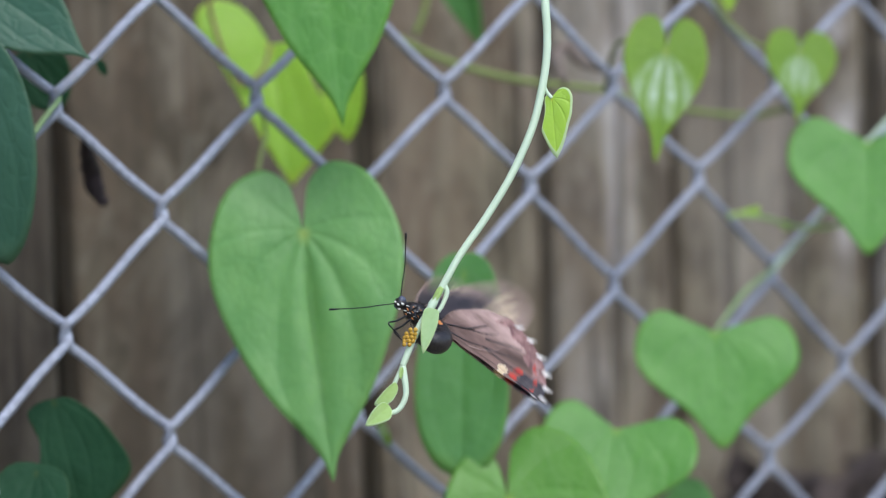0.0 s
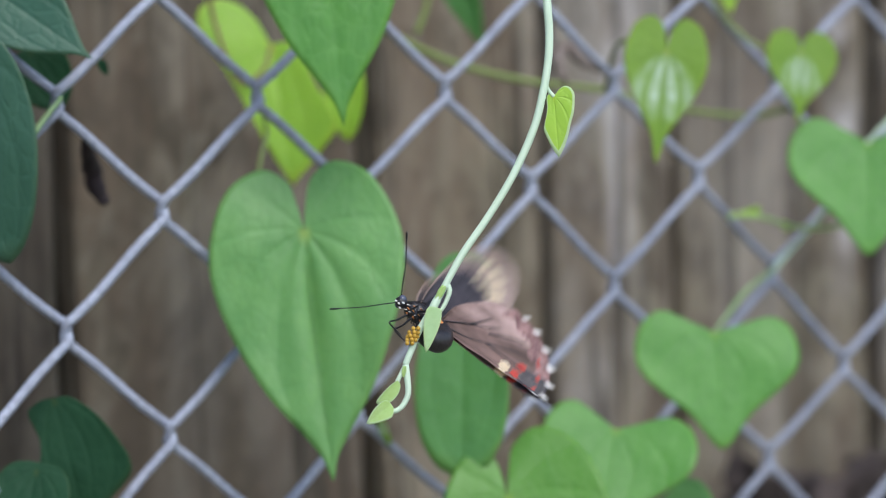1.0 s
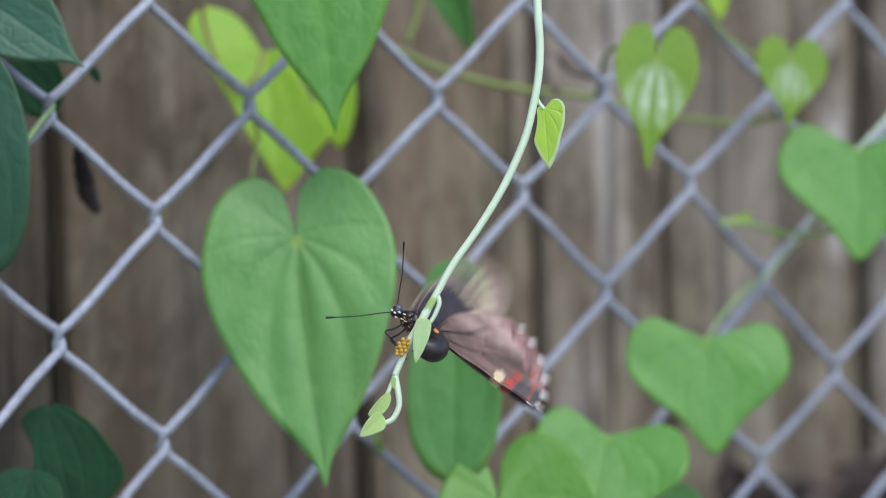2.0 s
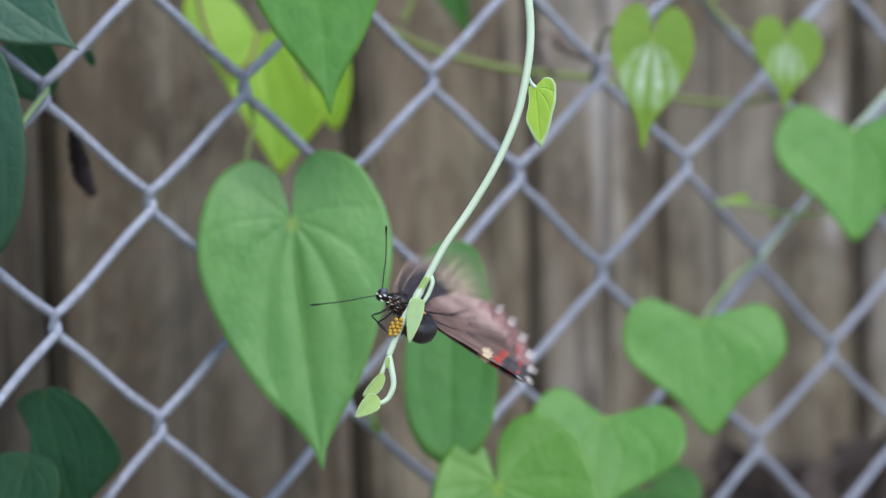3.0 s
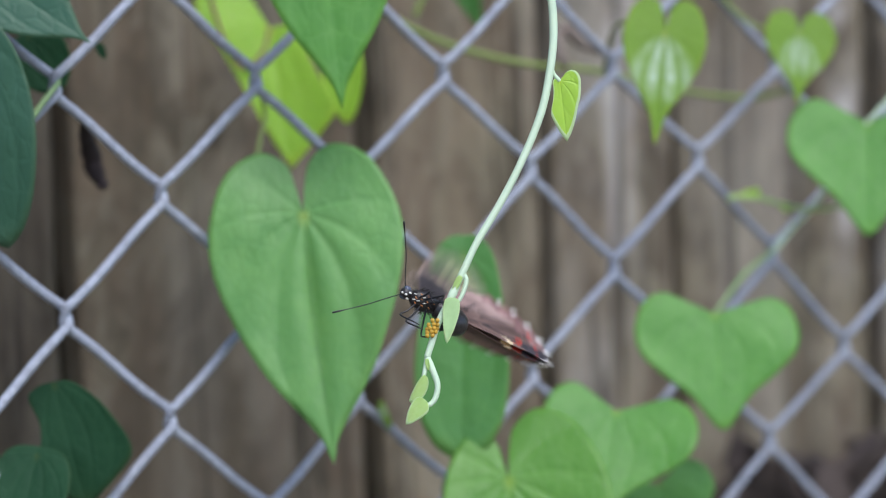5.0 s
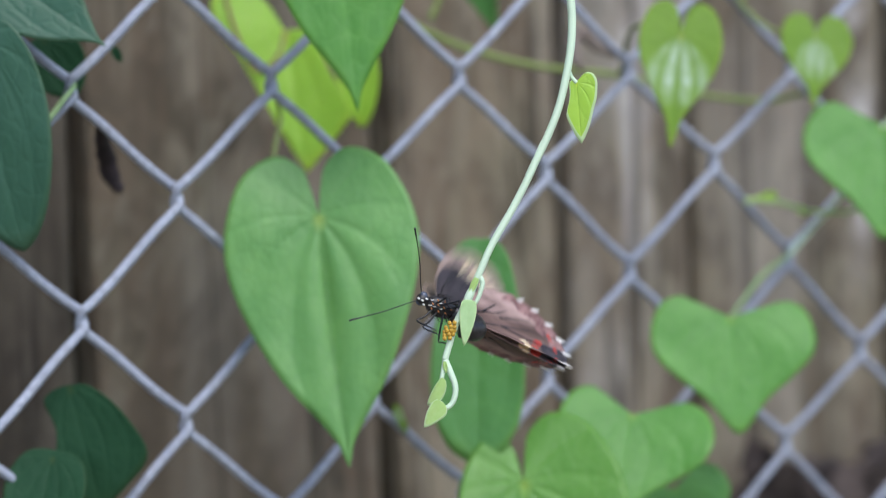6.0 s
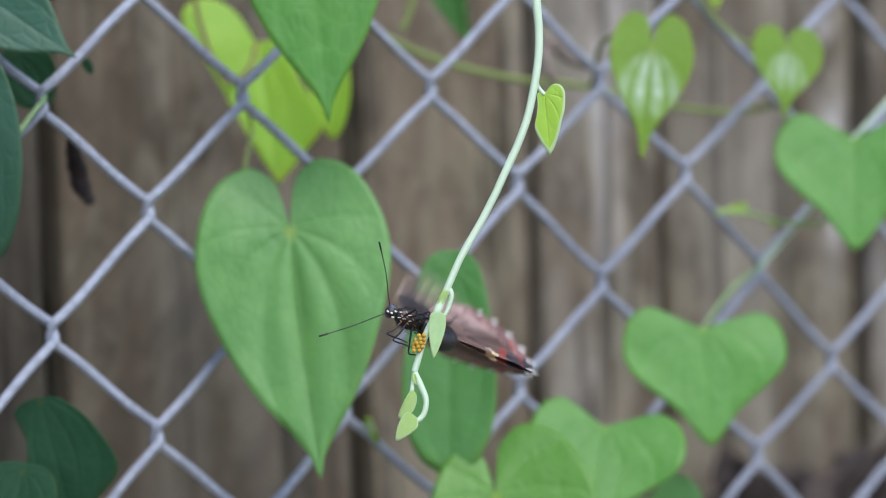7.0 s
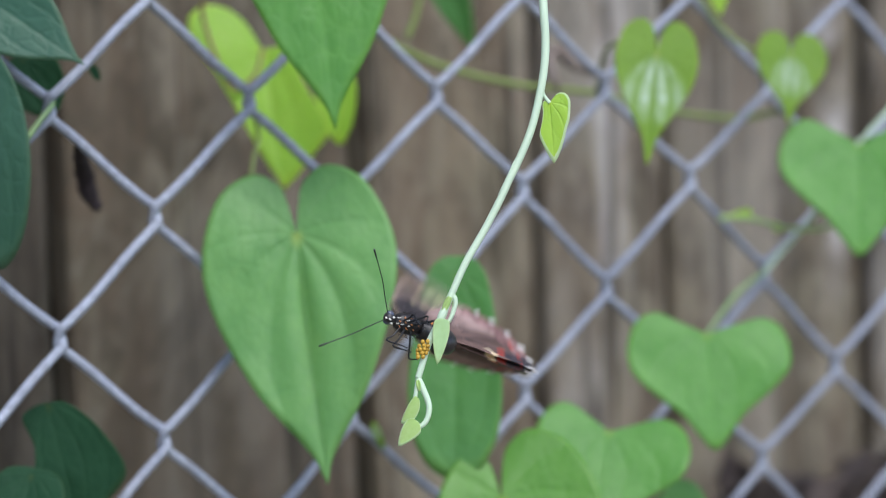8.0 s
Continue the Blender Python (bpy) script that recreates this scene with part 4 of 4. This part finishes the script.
def wing(parent, outline, side, kind):
    bm, edge, root = wing_mesh(outline, side, kind)
    slots = [WING_BROWN if kind == "hind" else WING_TAN, WING_CREAM, WING_RED, WING_WHITE, WING_DARK, WING_DUSK]
    name = "hindwing" if kind == "hind" else "forewing"
    label = "rose-brown hindwing with red spots and white scalloped edge" if kind == "hind" else "black forewing with a band of cream spots"
    ob = part(name, bm, slots, parent, label)
    so = ob.modifiers.new("thickness", "SOLIDIFY")
    so.thickness, so.offset = 0.00012, 0
    # veins: a long cell near the root and branches to the edge
    for line in HIND_VEINS if kind == "hind" else FORE_VEINS:
        pts = [Vector((x / 1000, y * side / 1000, 0)) for x, y in line]
        pts = spline(pts, 5)
        for p in pts:
            q = min(1.0, (p - Vector((root.x, root.y * side, 0))).length / (0.034 if kind == "hind" else 0.040))
            p.z = 0.00096 * math.sin(math.pi * q)
        part("vein", tube(pts, lambda s: 0.00029 - 0.00013 * s, 5), CHITIN, ob)
    return ob


def butterfly():
    bf = tagged(new("butterfly"), "black and brown swallowtail butterfly laying eggs on the shoot", "butterfly")
    bm = bmesh.new()
    ball(bm, mm(6.5, 0, 0.2), mm(4.9, 2.95, 2.75), u=24, v=16)
    for v in bm.verts:
        v.co += Vector(noise.noise_vector(v.co * 900)) * 0.00022
    part("thorax", bm, BODY_BLACK, bf, "black velvety thorax with orange spots")
    # a coat of short fine hairs that lie back over the thorax
    rng, bm = random.Random(9), bmesh.new()
    for _ in range(170):
        a, c = rng.uniform(0, 6.28), rng.uniform(-0.85, 0.9)
        q = math.sqrt(1 - c * c)
        p = mm(6.5 + 4.9 * c, 2.95 * q * math.cos(a), 0.2 + 2.75 * q * math.sin(a))
        out = Vector((0.25 * c - 0.75, q * math.cos(a), q * math.sin(a))).normalized()
        tube([p, p + out * rng.uniform(0.0006, 0.0013), p + out * rng.uniform(0.0014, 0.0022) + mm(-0.5, 0, 0)], lambda k: 0.00006 * (1.15 - k), 3, bm)
    tagged(part("fur", bm, BODY_BLACK, bf, "short black hairs over the thorax"), kind="stuff")
    bm = bmesh.new()
    ball(bm, mm(12.4, 0, -0.3), mm(1.9, 1.75, 1.7), u=18, v=12)
    head = part("head", bm, BODY_BLACK, bf, "black head with white dots")
    feelers = {}
    for s in (1, -1):
        bm = bmesh.new()
        ball(bm, mm(12.7, 1.25 * s, -0.2), mm(1.15, 0.85, 1.15), u=16, v=12)
        part("eye", bm, EYE, head, "dull grey-black round eye")
        ang = radians(63 if s > 0 else 43)
        pts = [mm(d * math.cos(ang) - bend, d * math.sin(ang) * s, -0.03 * d) for d, bend in ((0, 0), (4.8, 0.15), (10.2, 0.5), (15.6, 0.3), (20.2, 0))]
        feelers[s] = part("antenna", tube(spline(pts, 10), lambda q: 0.00015 + 0.00013 * max(0.0, min(1.0, (q - 0.82) / 0.08)), 6), CHITIN, head, "thin black clubbed antenna")
        feelers[s].location = mm(13.2, 0.9 * s, 0.3)
    for x, y, z in [(13.8, 0.0, -1.35), (12.8, 0.1, -1.85), (11.9, 0.95, -1.75), (11.9, -0.9, -1.75)]:
        bm = bmesh.new()
        ball(bm, mm(x, y, z), mm(0.48, 0.3, 0.3), u=8, v=6)
        part("white_dot", bm, WHITE_DOT, head)
    for x, y, z in [(9.8, 0.6, -2.1), (9.3, -0.9, -2.2), (8.2, 0.9, -2.25), (7.3, -0.7, -2.5), (6.3, 0.9, -2.4), (5.2, -0.4, -2.45), (8.6, 1.9, -1.6), (6.6, 2.3, -1.5), (4.4, 1.3, -2.2)]:
        bm = bmesh.new()
        ball(bm, mm(x, y, z), mm(0.6, 0.15, 0.16), (0, 10, 25), u=8, v=6)
        part("orange_spot", bm, ORANGE, bf, "orange scale patch")
    for x, y, z in [(10.4, 1.3, -1.6), (10.2, -0.2, -2.0), (9.0, 0.1, -2.45), (7.7, 1.6, -2.0), (7.0, 0.3, -2.55), (5.6, 1.8, -1.8)]:
        bm = bmesh.new()
        ball(bm, mm(x, y, z), mm(0.6, 0.12, 0.15), (0, 8, -20), u=8, v=6)
        part("white_streak", bm, WHITE_DOT, bf, "cream-white scale streak")
    # abdomen curls forward under the body towards the shoot
    pts = [mm(0, 0, 0), mm(-3.0, 0, 0.0), mm(-6.0, 0, -1.2), mm(-7.2, 0, -3.8), mm(-6.0, 0, -6.2), mm(-3.4, 0, -7.4)]

    def girth(s):
        return 0.0026 + 0.0010 * math.sin(math.pi * min(1, s * 1.08)) if s < 0.93 else 0.0032 * (1.02 - s) / 0.09 + 0.0005
    bm = tube(spline(pts, 10), girth, 18)
    abdomen = part("abdomen", bm, BODY_BLACK, bf, "curled black abdomen")
    abdomen.location = mm(2.5, 0, 0)
    bm = bmesh.new()
    ball(bm, mm(-3.4, 2.7, -0.9), mm(1.6, 0.8, 0.7), (0, 0, 12), u=8, v=6)
    part("orange_spot", bm, ORANGE, abdomen, "orange side patch")
    # legs: thigh, shin and foot in one bent rod each
    for x, s, reach, fwd in [(9.0, 1, 4.5, -1.0), (9.0, -1, 5.5, 3.0), (7.5, 1, 5.6, -3.5), (7.5, -1, 6.5, 2.0), (5.5, 1, 5.0, -4.0), (5.5, -1, 8.3, -2.0)]:
        pts = [mm(x, 1.0 * s, -2.0), mm(x + fwd * 0.5, reach * 0.62 * s, -3.6), mm(x + fwd, reach * 0.95 * s, -4.4), mm(x + fwd * 0.4 - 1.2, reach * 0.9 * s - 0.6 * s, -7.6),
               mm(x + fwd * 0.2 - 2.4, reach * 0.75 * s, -8.8)]
        part("leg", tube(spline(pts, 5), lambda q: 0.00034 - 0.00018 * q, 6), CHITIN, bf, "thin black jointed leg")
    wings = {}
    for side, key in ((1, "left"), (-1, "right")):
        wings[key, "hind"] = wing(bf, HIND, side, "hind")
        wings[key, "fore"] = wing(bf, FORE, side, "fore")
    return bf, abdomen, wings, feelers[1]


insect, insect_abdomen, insect_wings, upper_antenna = butterfly()


# ---------------------------------------------------------------- what moves
def between(rows, t):
    """The values at t of rows (seconds, value, ...), eased between them."""
    for a, b in zip(rows, rows[1:]):
        if t <= b[0]:
            k = min(1.0, max(0.0, (t - a[0]) / (b[0] - a[0])))
            k = k * k * (3 - 2 * k)
            return [p + (q - p) * k for p, q in zip(a[1:], b[1:])]
    return list(rows[-1][1:])


FLUTTER = 10.0


def motions():
    walk(shoot, [
        (0, pose(0.0475, -0.1422, 1.0600, -5.57, 1.69, -34.11)),
        (0.5, pose(0.0483, -0.1427, 1.0602, -5.57, 0.91, -34.04)),
        (1, pose(0.0480, -0.1425, 1.0604, -5.57, 1.42, -34.09)),
        (1.5, pose(0.0474, -0.1421, 1.0605, -5.57, 1.90, -34.13)),
        (1.7, pose(0.0474, -0.1421, 1.0597, -5.57, 1.90, -34.13)),
        (2.8, pose(0.0477, -0.1424, 1.0587, -5.57, 1.63, -34.11)),
        (3, pose(0.0468, -0.1418, 1.0597, -5.57, 1.63, -34.11)),
        (3.5, pose(0.0481, -0.1426, 1.0597, -5.57, 0.29, -33.97)),
        (3.8, pose(0.0485, -0.1429, 1.0599, -5.57, -0.10, -33.94)),
        (4, pose(0.0503, -0.1441, 1.0595, -5.57, -1.61, -33.79)),
        (4.2, pose(0.0515, -0.1449, 1.0575, -5.58, -3.20, -33.63)),
        (5.3, pose(0.0511, -0.1446, 1.0583, -5.57, -1.60, -33.80)),
        (5.5, pose(0.0502, -0.1440, 1.0599, -5.57, -1.45, -33.81)),
        (6, pose(0.0512, -0.1449, 1.0583, -5.58, -3.26, -33.63)),
        (6.5, pose(0.0493, -0.1435, 1.0595, -5.57, -0.93, -33.86)),
        (7, pose(0.0507, -0.1446, 1.0582, -5.58, -3.37, -33.62)),
        (7.5, pose(0.0497, -0.1438, 1.0592, -5.57, -1.84, -33.77)),
        (8, pose(0.0501, -0.1442, 1.0579, -5.58, -3.10, -33.64)),
    ])
    walk(tip_piece, [(t, pose(-0.0112, 0, -0.0322, 0, a, 0)) for t, a in
                     [(0, -0.0), (0.5, 2.9), (1, 1.6), (1.5, -1.2), (3, -2.8), (3.5, -12.4), (4, -8.6), (5.5, -11.0), (6, -9.6), (6.5, -12.9), (7, -11.4), (7.5, -12.5), (8, -10.6)]])
    walk(upper_shoot, [(t, pose(0.0188, 0, 0.0204, 0, a, 0)) for t, a in
                       [(0, 0), (1.5, 0), (3, -0.3), (3.5, -1.2), (3.8, -0.4), (4, 3.3), (4.75, 2.4), (5.5, 1.5), (6, 5.1), (6.5, 0.4), (7, 4.5), (7.5, 2.5), (8, 5.3)]])
    walk(insect, [
        (0, pose(0.0508, -0.1332, 1.0368, 70.9, -36.5, 141.9)),
        (0.5, pose(0.0517, -0.1338, 1.0365, 71.0, -37.5, 141.8)),
        (1, pose(0.0509, -0.1333, 1.0372, 70.9, -36.0, 142.0)),
        (1.5, pose(0.0498, -0.1325, 1.0376, 70.8, -35.5, 142.1)),
        (1.7, pose(0.0517, -0.1338, 1.0366, 70.9, -36.5, 142.0)),
        (2.8, pose(0.0515, -0.1336, 1.0362, 70.0, -35.5, 143.5)),
        (3, pose(0.0498, -0.1320, 1.0367, 68.0, -33.4, 147.2)),
        (3.3, pose(0.0506, -0.1311, 1.0394, 71.0, -29.5, 157.0)),
        (3.5, pose(0.0478, -0.1280, 1.0395, 73.4, -25.9, 167.8)),
        (3.8, pose(0.0484, -0.1286, 1.0394, 73.7, -26.3, 167.0)),
        (4, pose(0.0513, -0.1310, 1.0386, 74.9, -27.6, 163.5)),
        (4.2, pose(0.0522, -0.1316, 1.0372, 74.0, -27.0, 165.0)),
        (5.3, pose(0.0537, -0.1328, 1.0360, 72.0, -29.9, 163.6)),
        (5.5, pose(0.0534, -0.1326, 1.0372, 72.0, -29.9, 163.6)),
        (6, pose(0.0537, -0.1329, 1.0356, 72.7, -28.0, 163.5)),
        (6.5, pose(0.0509, -0.1303, 1.0378, 73.2, -26.3, 167.9)),
        (7, pose(0.0532, -0.1321, 1.0358, 73.2, -26.3, 167.9)),
        (7.5, pose(0.0508, -0.1303, 1.0373, 73.4, -25.9, 167.8)),
        (8, pose(0.0514, -0.1307, 1.0362, 74.0, -23.5, 168.7)),
    ])
    # abdomen: more curled while she clings sideways
    walk(insect_abdomen, [(t, pose(0.0025, 0, 0, 0, a, 0)) for t, a in [(0, -30), (3.1, -30), (3.3, -25), (3.6, -12), (4.2, -12), (5.3, -24), (5.6, -24), (6.4, -10), (8, -8)]])
    walk(upper_antenna, [(t, pose(0.0132, 0.0009, 0.0003, 0, 0, a)) for t, a in [(0, 0), (3, 1), (3.5, -4), (4, -3), (5.3, -7), (5.5, -8), (6, -8), (6.5, -10), (7, -11), (8, -11)]])
    # degrees of lift: upper pair hind, fore, lower pair hind, fore; then forward sweep of the upper and lower forewing, and flutter
    lift = [(0.0, 70, 84, 66, 80, -33, -10, 15), (0.1, 54, 84, 62, 78, -16, -10, 24), (0.5, 72, 93, 66, 80, -20, -10, 26), (0.6, 50, 80, 62, 78, -13, -10, 24), (0.9, 58, 84, 62, 80, -17, -10, 26), (1.0, 56, 76, 62, 80, -17, -10, 15), (1.1, 58, 84, 62, 80, -17, -10, 26),
            (1.4, 62, 84, 64, 80, -17, -10, 28), (1.5, 60, 75, 64, 80, -17, -10, 11), (1.6, 62, 84, 64, 80, -17, -10, 28), (2.2, 54, 82, 62, 80, -15, -10, 26), (2.8, 48, 82, 62, 80, -15, -10, 24), (3.0, 70, 92, 66, 80, -18, -10, 26), (3.1, 62, 86, 66, 80, -14, -10, 24),
            (3.45, 78, 85, 54, 82, -24, -24, 24), (3.52, 78, 85, 45, 76, -24, -10, 24), (3.6, 62, 78, 20, 42, -18, 14, 16), (3.68, 66, 80, 40, 52, -18, 10, 18), (3.8, 76, 84, 52, 72, -22, 0, 20),
            (3.9, 74, 82, 54, 74, -22, 0, 20), (4.0, 66, 79, 40, 58, -18, -8, 6), (4.12, 76, 84, 54, 72, -22, 0, 20), (4.6, 74, 82, 56, 72, -22, -10, 22), (5.3, 74, 91, 61, 84, -24, -24, 20),
            (5.5, 74, 92, 63, 84, -24, -24, 20), (5.75, 67, 80, 56, 80, -22, -20, 12), (6.0, 66, 79, 55, 80, -22, -20, 9), (6.15, 68, 84, 55, 80, -22, -20, 14), (6.5, 72, 90, 59, 84, -26, -28, 20), (6.9, 68, 84, 57, 76, -20, -15, 18), (7.0, 71, 89, 59, 82, -25, -25, 20),
            (7.3, 68, 77, 55, 72, -18, -10, 13), (7.5, 69, 80, 55, 80, -22, -20, 13), (7.8, 69, 81, 55, 80, -22, -20, 14), (8.0, 70, 88, 57, 82, -24, -25, 20)]
    # the lower forewing turns its underside up in one slow stroke
    twist = [(0, 0), (3.84, 0), (3.96, -16), (4.04, -16), (4.16, 0), (8, 0)]
    rows = {key: [] for key in insect_wings}
    for k in range(241):
        t = k / 30
        uh, uf, lh, lf, sweep, low_sweep, amp = between(lift, t)
        beat = math.sin(2 * math.pi * FLUTTER * t)
        rows["left", "hind"].append((t, pose(0, 0, 0, uh + 0.35 * amp * beat, 0, 0) @ pose(0, 0, 0, 0, 0, 0.16 * amp * beat)))
        rows["left", "fore"].append((t, pose(0.004, 0, 0.0006, uf + amp * beat, 0, 0) @ pose(0, 0, 0, 0, 0, -sweep)))
        rows["right", "hind"].append((t, pose(0, 0, 0, -lh - 0.35 * amp * beat, 0, 0) @ pose(0, 0, 0, 0, 0, -0.16 * amp * beat)))
        rows["right", "fore"].append((t, pose(0.004, 0, 0.0006, -lf - 0.8 * amp * beat, 0, 0) @ pose(0, 0, 0, 0, 0, low_sweep) @ pose(0, 0, 0, 0, between(twist, t)[0], 0)))
    for key, ob in insect_wings.items():
        walk(ob, rows[key])


motions()
